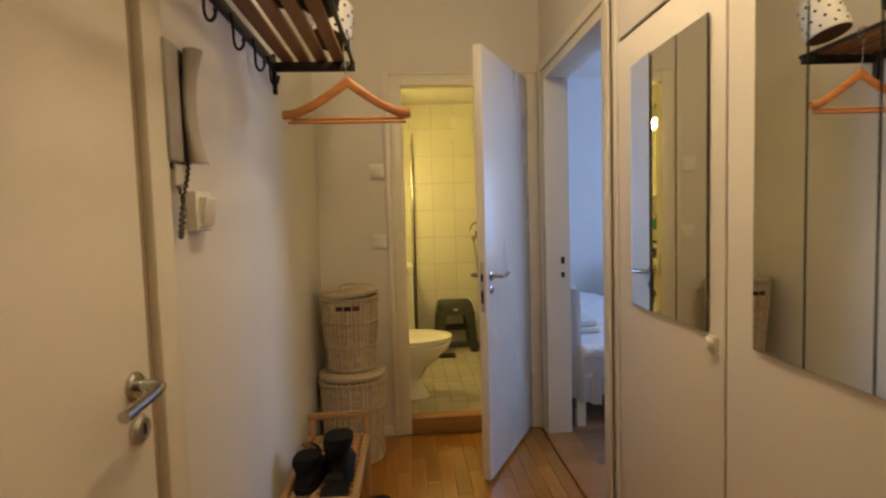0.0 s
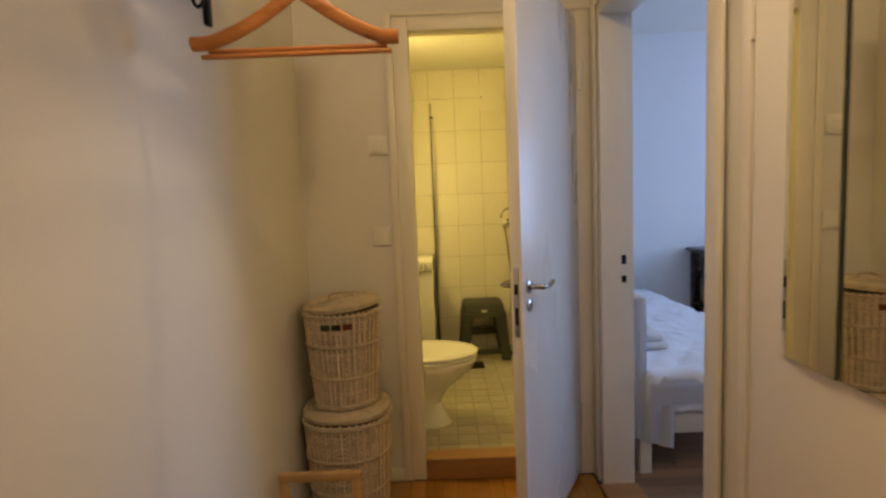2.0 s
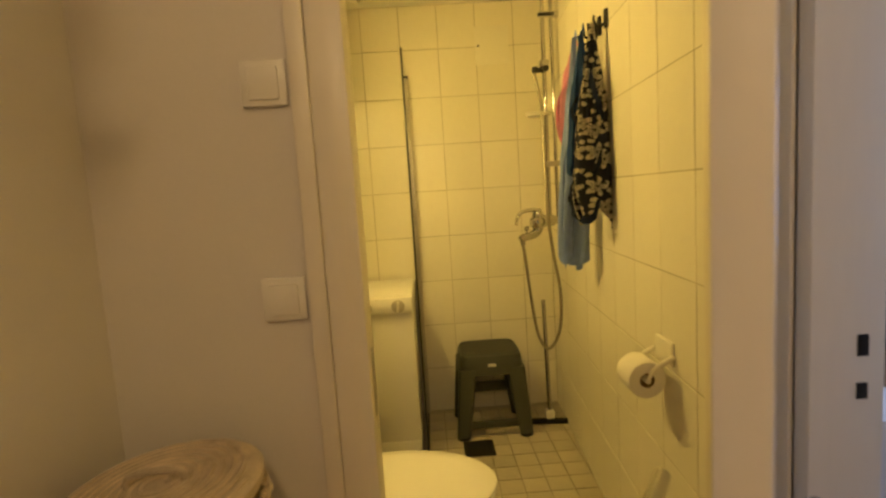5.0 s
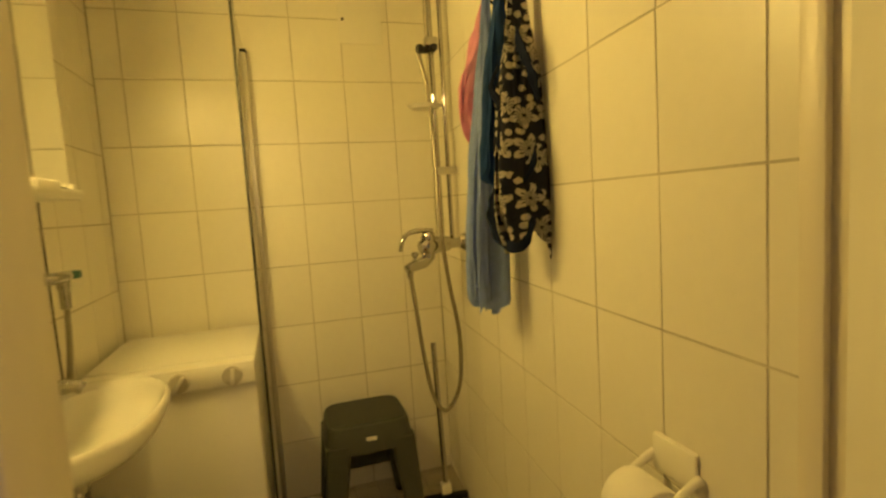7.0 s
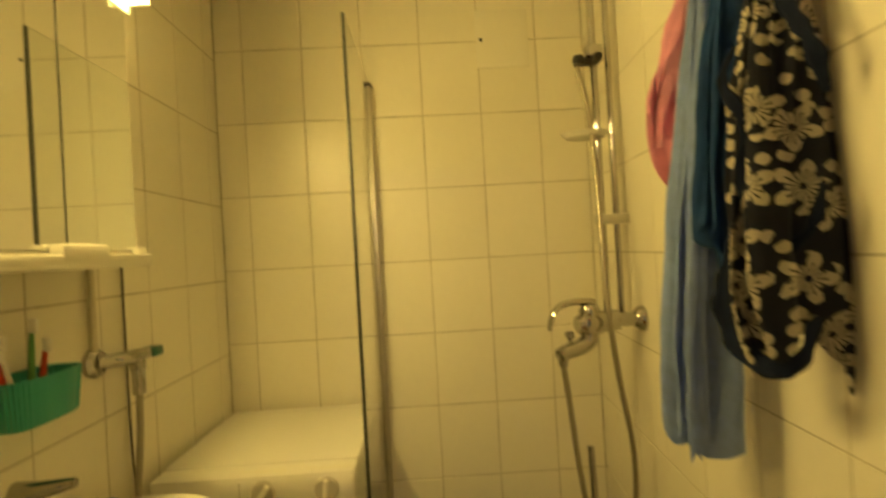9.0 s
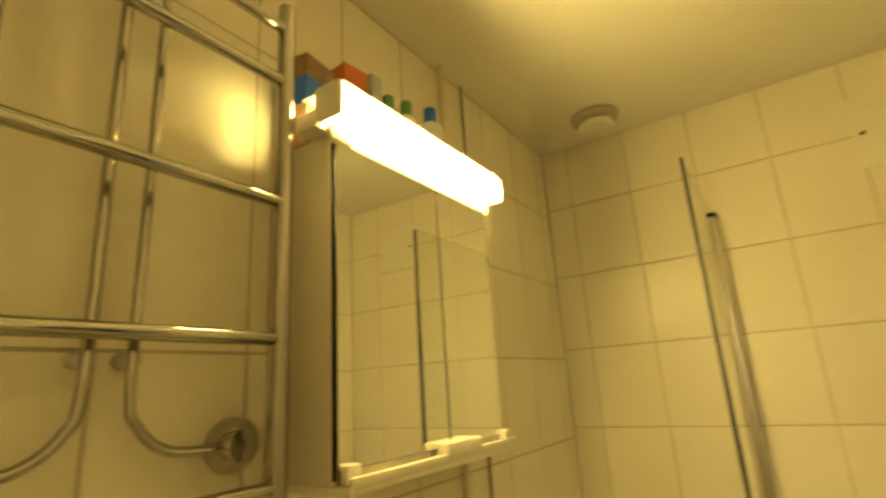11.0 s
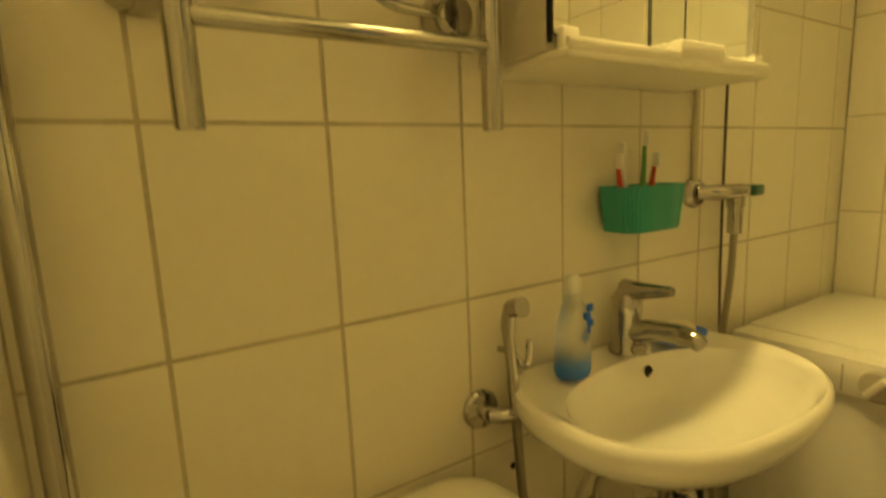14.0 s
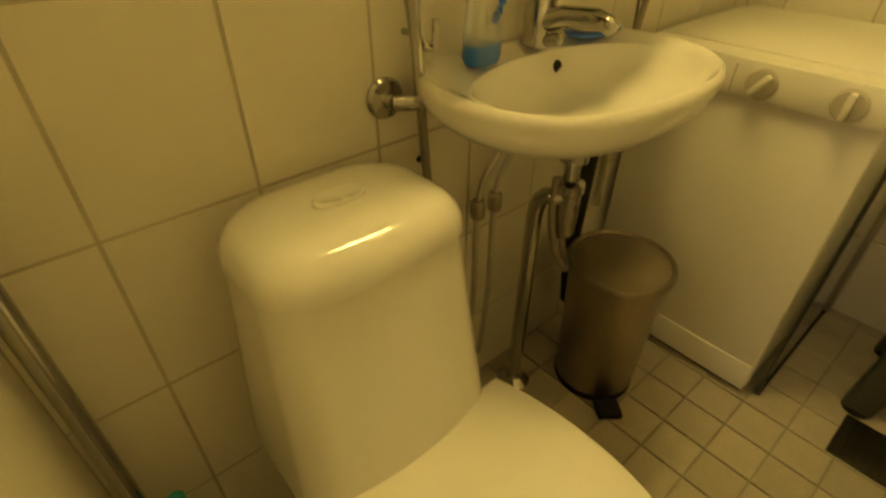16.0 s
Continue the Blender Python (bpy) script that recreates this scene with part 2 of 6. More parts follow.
    b = n["Principled BSDF"]
    ln(mix.outputs["Result"], b.inputs["Base Color"])
    b.inputs["Roughness"].default_value = 0.9
    weave = n.new("ShaderNodeTexNoise")
    weave.inputs["Scale"].default_value = 300
    ln(co.outputs["Object"], weave.inputs[0])
    bp = n.new("ShaderNodeBump")
    bp.inputs["Strength"].default_value, bp.inputs["Distance"].default_value = 0.5, 0.001
    ln(weave.outputs[0], bp.inputs["Height"])
    ln(bp.outputs[0], b.inputs["Normal"])
    return m


PRINT = flower_mat()

# ---------------------------------------------------------------- helpers for shapes


def world_of(ob):
    return (world_of(ob.parent) @ ob.matrix_parent_inverse if ob.parent else Matrix()) @ ob.matrix_basis


def part(name, bm, material, parent=None, label="", kind=""):
    """One bmesh, in world metres, as one mesh object under its parent."""
    me = bpy.data.meshes.new(name)
    bmesh.ops.recalc_face_normals(bm, faces=bm.faces[:])
    bm.to_mesh(me)
    bm.free()
    me.materials.append(material)
    me.shade_smooth()
    me.set_sharp_from_angle(angle=radians(38))
    ob = new(name, me)
    if parent:
        ob.parent = parent
        ob.matrix_parent_inverse = world_of(parent).inverted()
    return tagged(ob, label=label, kind=kind)


def thing(name, at, label, category, group=""):
    ob = new(name)
    ob.empty_display_size = 0.05
    ob.matrix_basis = Matrix.Translation(at)
    return tagged(ob, label, category, group)


def structure(name, bm, material, label=""):
    return part(name, bm, material, None, label, "structure")


def add_box(bm, x0, x1, y0, y1, z0, z1, bevel=0.0, seg=2, m=None):
    r = bmesh.ops.create_cube(bm, size=1, matrix=Matrix.LocRotScale(((x0 + x1) / 2, (y0 + y1) / 2, (z0 + z1) / 2), None, (abs(x1 - x0), abs(y1 - y0), abs(z1 - z0))))
    vs = r["verts"]
    if bevel:
        es = list({e for v in vs for e in v.link_edges})
        r = bmesh.ops.bevel(bm, geom=es, offset=bevel, segments=seg, affect="EDGES", profile=0.5)
        vs = list({v for f in r["faces"] for v in f.verts} | {v for v in vs if v.is_valid})
    if m:
        bmesh.ops.transform(bm, matrix=m, verts=vs)
    return bm


def box(*a, **k):
    return add_box(bmesh.new(), *a, **k)


def add_loft(bm, rings, cap=True, closed=True):
    vs = [[bm.verts.new(p) for p in ring] for ring in rings]
    k = len(rings[0])
    for a, b in zip(vs, vs[1:]):
        for i in range(k if closed else k - 1):
            j = (i + 1) % k
            bm.faces.new((a[i], a[j], b[j], b[i]))
    if cap:
        bm.faces.new(vs[0][::-1])
        bm.faces.new(vs[-1])
    return bm


def add_tube(bm, pts, r, seg=10, cap=True):
    """A round tube along points; r is one radius or one for each point."""
    pts = [Vector(p) for p in pts]
    rs = r if isinstance(r, (list, tuple)) else [r] * len(pts)
    rings, side = [], None
    for i, p in enumerate(pts):
        d = (pts[min(i + 1, len(pts) - 1)] - pts[max(i - 1, 0)]).normalized()
        if side is None:
            side = d.orthogonal().normalized()
        side = (side - d * side.dot(d)).normalized()
        up = d.cross(side)
        rings.append([p + rs[i] * (math.cos(a) * side + math.sin(a) * up) for a in (2 * math.pi * k / seg for k in range(seg))])
    return add_loft(bm, rings, cap)


def tube(pts, r, seg=10):
    return add_tube(bmesh.new(), pts, r, seg)


def smooth_path(pts, n=6):
    """Points of a smooth curve through pts."""
    pts = [Vector(p) for p in pts]
    q = [2 * pts[0] - pts[1]] + pts + [2 * pts[-1] - pts[-2]]
    out = []
    for i in range(1, len(q) - 2):
        for k in range(n):
            t = k / n
            out.append(0.5 * ((2 * q[i]) + (q[i + 1] - q[i - 1]) * t + (2 * q[i - 1] - 5 * q[i] + 4 * q[i + 1] - q[i + 2]) * t * t
                              + (3 * q[i] - q[i - 1] - 3 * q[i + 1] + q[i + 2]) * t ** 3))
    return out + [pts[-1]]


def add_lathe(bm, prof, at=(0, 0, 0), seg=28, m=None, sx=1.0, sy=1.0):
    """A turned shape from (radius, height) pairs; m turns its axis."""
    m = Matrix.Translation(at) @ (m or Matrix())
    rings = [[m @ Vector((sx * r * math.cos(2 * math.pi * k / seg), sy * r * math.sin(2 * math.pi * k / seg), z)) for k in range(seg)] for r, z in prof]
    return add_loft(bm, rings)


def lathe(*a, **k):
    return add_lathe(bmesh.new(), *a, **k)


AXIS_X, AXIS_Y = Matrix.Rotation(radians(90), 4, "Y"), Matrix.Rotation(radians(-90), 4, "X")


def oval(cx, cy, z, rx, ry, n=32, p=2.0):
    """A ring of points on a superellipse."""
    out = []
    for k in range(n):
        a = 2 * math.pi * k / n
        c, s = math.cos(a), math.sin(a)
        out.append(Vector((cx + rx * math.copysign(abs(c) ** (2 / p), c), cy + ry * math.copysign(abs(s) ** (2 / p), s), z)))
    return out

# ---------------------------------------------------------------- the plan
LX, CX, WX0, WX1 = -0.45, 0.80, 0.86, 0.98      # hall wall, closet face, bedroom wall
D0, D1 = 3.085, 3.155                           # bathroom door wall
BL, BB, BF, BC = -0.414, 4.96, 0.08, 2.36       # bathroom left wall, back wall, floor, ceiling
TOP = 2.65


def right_x(y):
    """The bathroom's right wall, which runs slightly askew."""
    return 0.775 + 0.066 * (y - 3.3)


# hall and bedroom shell
structure("floor", box(-0.6, 4.4, -1.0, 3.10, -0.15, -0.012), SUBFLOOR)
structure("floor_bedroom", box(WX1, 4.4, 3.10, 5.4, -0.15, -0.012), SUBFLOOR)
structure("ceiling", box(-0.6, 4.4, -1.0, 5.4, TOP, TOP + 0.1), CEIL)
structure("wall_west", box(LX - 0.15, LX, -1.0, D0 + 0.1, -0.05, TOP), WALL, "cream painted hallway wall")
structure("wall_south", box(LX, 1.5, -1.0, -0.85, -0.05, TOP), WALL)
w = bmesh.new()
add_box(w, LX, -0.02, D0, D1 - 0.006, -0.05, TOP)
add_box(w, -0.02, 0.84, D0, D1 - 0.006, 2.09, TOP)
add_box(w, 0.84, WX1, D0, D1 - 0.006, -0.05, TOP)
structure("wall_north", w, WALL, "cream wall round the bathroom door")
w = bmesh.new()
add_box(w, WX0, WX1, 1.87, 2.075, -0.05, TOP)
add_box(w, WX0, WX1, 3.0, D0, -0.05, TOP)
add_box(w, WX0, WX1, 2.075, 3.0, 2.09, TOP)
structure("wall_east", w, WALL, "cream wall round the bedroom doorway")
structure("wall_bedroom_south", box(WX1, 4.4, 1.78, 1.87, -0.05, TOP), BEDWALL)
structure("wall_bedroom_north", box(0.9, 4.4, 5.2, 5.35, -0.05, TOP), BEDWALL)
w = bmesh.new()
add_box(w, WX1, WX1 + 0.012, D1, 5.2, -0.05, TOP)
structure("wall_bedroom_west", w, BEDWALL)
w = bmesh.new()
add_box(w, 4.2, 4.4, 1.87, 2.7, -0.05, TOP), add_box(w, 4.2, 4.4, 4.3, 5.2, -0.05, TOP)
add_box(w, 4.2, 4.4, 2.7, 4.3, -0.05, 0.9), add_box(w, 4.2, 4.4, 2.7, 4.3, 2.3, TOP)
structure("wall_bedroom_east", w, BEDWALL)
win = structure("window_1", box(4.18, 4.25, 2.7, 4.3, 0.86, 0.9, 0.006), FRAME, "white painted window sill and frame")
w = bmesh.new()
for y0, y1, z0, z1 in ((2.7, 2.76, 0.9, 2.3), (4.24, 4.3, 0.9, 2.3), (2.76, 4.24, 0.9, 0.96), (2.76, 4.24, 2.24, 2.3), (3.48, 3.52, 0.96, 2.24)):
    add_box(w, 4.28, 4.34, y0, y1, z0, z1, 0.004)
part("window_frame", w, FRAME, win)
structure("ground", box(4.5, 60, -40, 50, -6, -5.9), mat("far_ground", (0.2, 0.2, 0.19), 0.9))

# skirting boards
w = bmesh.new()
add_box(w, LX, LX + 0.012, 1.27, D0, 0, 0.06, 0.003)
add_box(w, LX, -0.05, D0 - 0.012, D0, 0, 0.06, 0.003)
structure("baseboard", w, FRAME)
structure("baseboard_bedroom", box(1.0, 4.2, 5.186, 5.2, 0, 0.07, 0.003), FRAME)

# bathroom shell
structure("floor_bathroom", box(-0.6, WX1, D1 - 0.02, 5.1, -0.05, BF - 0.006), FGROUT)
structure("ceiling_bathroom", box(-0.6, WX1, D1 - 0.006, 5.1, BC, BC + 0.12), CEIL)
wl = structure("wall_bath_west", box(BL - 0.15, BL - 0.0020, D1 - 0.006, 5.1, 0, BC + 0.1), GROUT, "white glazed tiles on bathroom wall")
wb = structure("wall_bath_north", box(BL, WX1, BB + 0.0020, 5.12, 0, BC + 0.1), GROUT, "white glazed tiles behind shower")
w = bmesh.new()
e = 0.0020
add_loft(w, [[Vector((right_x(D1 - 0.006) + e, D1 - 0.006, z)), Vector((WX1, D1 - 0.006, z)), Vector((WX1, BB + e, z)), Vector((right_x(BB + e) + e, BB + e, z))] for z in (0, BC + 0.1)])
wr = structure("wall_bath_east", w, GROUT, "white glazed tiles on bathroom wall")
structure("trim_bath_door_side", box(BL, -0.02, D1 - 0.006, D1, BF, BC), TILE)
structure("trim_bath_door_top", box(-0.02, 0.77, D1 - 0.006, D1, 2.09, BC), TILE)


# door frames
def bevel_frame(bm, pts_boxes, bevel=0.006):
    for b in pts_boxes:
        add_box(bm, *b, bevel=bevel)
    return bm


f = bevel_frame(bmesh.new(), ((-0.022, 0.049, D0 - 0.012, D1 + 0.004, 0, 2.112), (0.772, 0.842, D0 - 0.012, D1 + 0.004, 0, 2.112), (0.049, 0.772, D0 - 0.012, D1 + 0.004, 2.048, 2.112)))
fr = structure("door_frame_bathroom", f, FRAME, "glossy cream painted door frame")
f = bevel_frame(bmesh.new(), ((-0.055, -0.022, D0 - 0.018, D0, 0, 2.128), (-0.022, 0.852, D0 - 0.018, D0 - 0.012, 2.112, 2.128)), 0.003)
part("architrave", f, FRAME, fr)
part("stop_strip", bevel_frame(bmesh.new(), ((0.76, 0.772, D1 - 0.03, D1, BF, 2.046),), 0.003), FRAME, fr)
part("strike_plate", box(0.0491, 0.0512, D0 + 0.018, D0 + 0.036, 0.90, 1.04, 0.0005), STEEL, fr, "dull steel strike plate")
part("sill", box(0.049, 0.772, D0 - 0.012, D1 + 0.02, -0.002, BF + 0.02, 0.006), SILL, fr, "worn oak threshold")
f = bevel_frame(bmesh.new(), ((WX0 - 0.012, WX1 + 0.01, 2.073, 2.113, 0, 2.10), (WX0 - 0.012, WX1 + 0.01, 2.965, 3.005, 0, 2.10), (WX0 - 0.012, WX1 + 0.01, 2.113, 2.965, 2.05, 2.10)))
fb = structure("door_frame_bedroom", f, FRAME, "cream painted bedroom door frame")
f = bevel_frame(bmesh.new(), ((WX0 - 0.022, WX0 - 0.012, 2.02, 2.073, 0, 2.15), (WX0 - 0.022, WX0 - 0.012, 3.005, 3.05, 0, 2.15), (WX0 - 0.022, WX0 - 0.012, 2.073, 3.005, 2.10, 2.15)), 0.003)
part("architrave", f, FRAME, fb)
for z0, z1 in ((1.005, 1.045), (0.925, 0.955)):
    part("strike_hole", box(0.935, 0.955, 2.9625, 2.966, z0, z1, 0.0005), DARKHOLE, fb, "dark lock hole")
part("sill", box(WX0 - 0.03, WX1 + 0.02, 2.113, 2.965, -0.002, 0.012, 0.004), SILL, fb, "oak threshold strip")

# entrance door in the west wall
ed = structure("door_1", box(LX - 0.002, LX + 0.022, 0.21, 1.106, 0.01, 2.06, 0.004), mat("entrance_door_paint", (0.80, 0.73, 0.62), 0.42, vary=0.03, scale=3, fine=50, bump=0.015), "closed cream entrance door")
f = bmesh.new()
add_box(f, LX, LX + 0.026, 1.150, 1.232, 0, 2.1, 0.005)
add_box(f, LX, LX + 0.026, 0.16, 1.150, 2.07, 2.14, 0.005)
part("door_frame", f, FRAME, ed)
# tan colour gives the shade in the groove beside the leaf
part("rabbet", box(LX, LX + 0.006, 1.1065, 1.1495, 0, 2.07), mat("shaded_rabbet", (0.42, 0.33, 0.22), 0.6), ed, "rebate strip between leaf and frame, shade put in its tan")
hd = part("door_handle", lathe([(0.0, 0), (0.026, 0), (0.026, 0.006), (0.022, 0.010), (0.0, 0.010)], (LX + 0.022, 1.045, 1.005), m=AXIS_X), CHROME, ed, "polished chrome lever handle")
part("lever", tube(smooth_path([(LX + 0.03, 1.045, 1.005), (LX + 0.062, 1.045, 1.005), (LX + 0.072, 1.033, 1.003), (LX + 0.072, 0.99, 0.998), (LX + 0.070, 0.925, 0.992)]), 0.0105), CHROME, hd)
lk = part("lock_cylinder", lathe([(0.0, 0), (0.027, 0), (0.027, 0.008), (0.021, 0.014), (0.0, 0.014)], (LX + 0.022, 1.048, 0.925), m=AXIS_X), STEEL, ed, "round brass-grey door lock")
part("keyhole", box(LX + 0.0355, LX + 0.038, 1.045, 1.051, 0.915, 0.935, 0.001), DARKHOLE, lk)

# ---------------------------------------------------------------- bathroom door leaf, half open into the hall
hinge, tip = Vector((0.779, 3.070, 0)), Vector((0.424, 2.455, 0))
along = (tip - hinge).normalized()
ang = math.degrees(math.atan2(along.y, along.x))
LM = pose(hinge.x, hinge.y, 0, 0, 0, ang)       # local x runs from the hinge to the free edge, the hall face is at y = 0
WLEAF = (tip - hinge).length


def leaf_part(name, bm, material, parent, label=""):
    bmesh.ops.transform(bm, matrix=LM, verts=bm.verts[:])
    return part(name, bm, material, parent, label)


dl = tagged(leaf_part("door_2", box(0, WLEAF, -0.042, 0.0, 0.022, 2.075, 0.003), LEAF, None, "white bathroom door standing half open"), kind="structure")
ps = leaf_part("lock_plate", box(WLEAF - 0.001, WLEAF + 0.0025, -0.031, -0.011, 0.84, 1.075, 0.001), STEEL, dl, "worn steel lock plate")
bm = box(WLEAF + 0.001, WLEAF + 0.006, -0.027, -0.015, 0.985, 1.02, 0.001)
add_box(bm, WLEAF + 0.001, WLEAF + 0.0035, -0.027, -0.015, 0.88, 0.94, 0.001)
leaf_part("latch_bolt", bm, BLACKMETAL, ps)
for side in (1, -1):
    y0 = 0.0 if side > 0 else -0.042
    bm = lathe([(0, 0), (0.024, 0), (0.024, 0.007), (0.018, 0.010), (0, 0.010)], (WLEAF - 0.055, y0, 1.005), m=AXIS_Y if side > 0 else Matrix.Rotation(radians(90), 4, "X"))
    add_lathe(bm, [(0, 0), (0.022, 0), (0.022, 0.006), (0.017, 0.009), (0, 0.009)], (WLEAF - 0.055, y0, 0.94), m=AXIS_Y if side > 0 else Matrix.Rotation(radians(90), 4, "X"))
    hh = leaf_part("door_handle", bm, CHROME, dl, "chrome lever handle with round roses")
    leaf_part("lever", tube(smooth_path([(WLEAF - 0.055, y0 + side * 0.008, 1.005), (WLEAF - 0.055, y0 + side * 0.045, 1.005), (WLEAF - 0.066, y0 + side * 0.056, 1.005), (WLEAF - 0.11, y0 + side * 0.056, 1.004), (WLEAF - 0.165, y0 + side * 0.050, 1.008)]), 0.0095), CHROME, hh)
for z in (0.25, 1.77):
    hi = part("hinge", lathe([(0, 0), (0.009, 0.0), (0.009, 0.10), (0, 0.10)], (0.791, 3.060, z), seg=14), FRAME, dl, "painted pin hinge")

# ---------------------------------------------------------------- closet with mirrored doors
cl = thing("closet", (1.1, 0.6, 0), "built-in cream closet with mirror strips on doors", "closet")
part("carcass", box(CX + 0.022, 1.48, -0.85, 1.868, 0, TOP - 0.002), CLOSET, cl)
part("end_panel", box(CX - 0.004, CX + 0.022, 1.838, 1.868, 0, TOP - 0.002, 0.002), CLOSET, cl)
edges = [1.834, 1.237, 0.640, 0.043, -0.554]
# dark backing carries the shade between the doors in its colour
GAPSHADE = mat("closet_gap_shade", (0.10, 0.07, 0.045), 0.8)
part("gap_backing", box(CX + 0.012, CX + 0.0215, -0.56, 1.836, 0.05, TOP - 0.02), GAPSHADE, cl, "backing coloured dark for the shade between closet doors")
for i, (a, b) in enumerate(zip(edges, edges[1:])):
    d = part("door", box(CX, CX + 0.011, b + 0.008, a, 0.06, 1.860, 0.003), CLOSET, cl)
    part("upper_door", box(CX, CX + 0.011, b + 0.008, a, 1.872, TOP - 0.03, 0.003), CLOSET, cl)
    if i < 2:
        m0 = (1.728, 1.138)[i]
        for k in range(3):
            y1, tilt = m0 - k * 0.1425, (-3.3, -0.9, -0.9)[k] + (2.4 if i and not k else 0)
            g = pose(CX - 0.0060, y1 - 0.0706, 1.3715, 0, 0, tilt)
            s = part("mirror_strip", box(-0.0022, 0.0022, -0.0705, 0.0705, -0.3815, 0.3815, m=g), MIRROREDGE, d, "dark-edged mirror strip")
            part("mirror", box(-0.0030, -0.0023, -0.0697, 0.0697, -0.3807, 0.3807, m=g), MIRROR, s)
    if i < 3:
        bm = box(CX - 0.012, CX, b + 0.03, b + 0.062, 0.945, 0.985, 0.003)
        add_lathe(bm, [(0, 0), (0.013, 0), (0.015, 0.012), (0.012, 0.018), (0, 0.018)], (CX - 0.006, b + 0.046, 0.968), m=AXIS_X @ Matrix.Rotation(math.pi, 4, "X"))
        kn = part("knob", bm, PLASTIC, d, "cream plastic closet knob")
    for z in (0.3, 1.6):
        if i == 0:
            part("hinge", lathe([(0, 0), (0.004, 0), (0.004, 0.06), (0, 0.06)], (CX - 0.003, a + 0.002, z), seg=10), CLOSET, d)

# ---------------------------------------------------------------- things on the hall wall


def wall_switch(name, m, label, group):
    """A rocker switch in its plate; local z points out of the wall."""
    ob = thing(name, m.translation, label, "light switch", group)
    bm = box(-0.042, 0.042, -0.042, 0.042, 0, 0.012, 0.004, m=m)
    pl = part("plate", bm, PLASTIC, ob)
    part("rocker", box(-0.028, 0.028, -0.030, 0.030, 0.010, 0.019, 0.003, m=m @ Matrix.Rotation(radians(4), 4, "X")), PLASTIC, ob)
    return ob


OUT_N = Matrix.Rotation(radians(90), 4, "X")            # out of the north wall
OUT_W = Matrix.Rotation(radians(90), 4, "Z") @ Matrix.Rotation(radians(90), 4, "X")
for z in (1.16, 1.565):
    wall_switch("light_switch", Matrix.Translation((-0.104, D0, z)) @ OUT_N, "cream square rocker switch beside bathroom door", "switches by the bathroom door")
wall_switch("light_switch", Matrix.Translation((LX, 1.398, 1.322)) @ OUT_W @ Matrix.Diagonal((1.1, 1.15, 2.2, 1)), "thick cream wall switch below intercom", "")

ic = thing("intercom_phone", (LX, 1.28, 1.42), "grey plastic intercom handset on hallway wall", "intercom")
part("base", box(LX, LX + 0.035, 1.222, 1.285, 1.425, 1.68, 0.008), GREYPLASTIC, ic)
bm = bmesh.new()
rings = []
for k in range(15):
    u = k / 14
    z = 1.428 + 0.250 * u
    dx = 0.030 + 0.014 * (2 * u - 1) ** 2
    th = 0.022 + 0.012 * abs(2 * u - 1) ** 3
    rings.append([Vector((LX + dx + th * math.cos(a) * 0.6 + 0.01, 1.312 + 0.023 * math.sin(a), z)) for a in (2 * math.pi * j / 14 for j in range(14))])
add_loft(bm, rings)
part("handset", bm, GREYPLASTIC, ic)
# the cradle's shadow is put into its dark grey
part("cradle", box(LX, LX + 0.03, 1.2855, 1.342, 1.427, 1.678, 0.006), mat("shadowed_cradle_grey", (0.12, 0.10, 0.09), 0.5), ic, "cradle darkened in colour for its shadow")
part("junction_box", box(LX, LX + 0.024, 1.262, 1.330, 1.376, 1.4245, 0.004), PLASTIC, ic, "white cable box")
cord = smooth_path([(LX + 0.016, 1.258, 1.426), (LX + 0.018, 1.276, 1.385), (LX + 0.020, 1.294, 1.345), (LX + 0.020, 1.292, 1.300), (LX + 0.018, 1.286, 1.268), (LX + 0.018, 1.279, 1.262), (LX + 0.020, 1.274, 1.275), (LX + 0.022, 1.278, 1.310), (LX + 0.026, 1.286, 1.350), (LX + 0.030, 1.300, 1.390), (LX + 0.030, 1.312, 1.428)], 14)
cord = [p + Vector((0.0022 * math.cos(k * 1.3), 0.0022 * math.sin(k * 1.3), 0)) for k, p in enumerate(cord)]
part("coiled_cord", tube(cord, 0.0032, 6), mat("cord_grey", (0.10, 0.09, 0.08), 0.6), ic, "dark coiled cord")

# coat rack
RY0, RY1, RZ, RX = 0.98, 2.215, 1.925, -0.135
cr = thing("coat_rack", (LX, 1.6, RZ), "black steel coat rack with brown wooden slats", "coat rack")
part("wall_rail", box(LX, LX + 0.012, RY0 - 0.02, RY1 + 0.01, RZ - 0.03, RZ + 0.012, 0.003), BLACKMETAL, cr)
for y in (RY0, RY1):
    bm = box(LX, LX + 0.016, y - 0.012, y + 0.012, RZ - 0.125, RZ + 0.03, 0.004)
    add_box(bm, LX + 0.012, RX + 0.012, y - 0.008, y + 0.008, RZ - 0.038, RZ, 0.003)
    part("bracket", bm, BLACKMETAL, cr)
part("front_rail", tube([(RX + 0.004, RY0 - 0.01, RZ - 0.004), (RX + 0.004, RY1 + 0.02, RZ - 0.004)], 0.008), BLACKMETAL, cr)
for k in range(4):
    x0 = LX + 0.036 + k * 0.068
    part("slat", box(x0, x0 + 0.046, RY0 - 0.02, RY1 + 0.02, RZ + 0.001, RZ + 0.019, 0.003), SLATWOOD, cr)
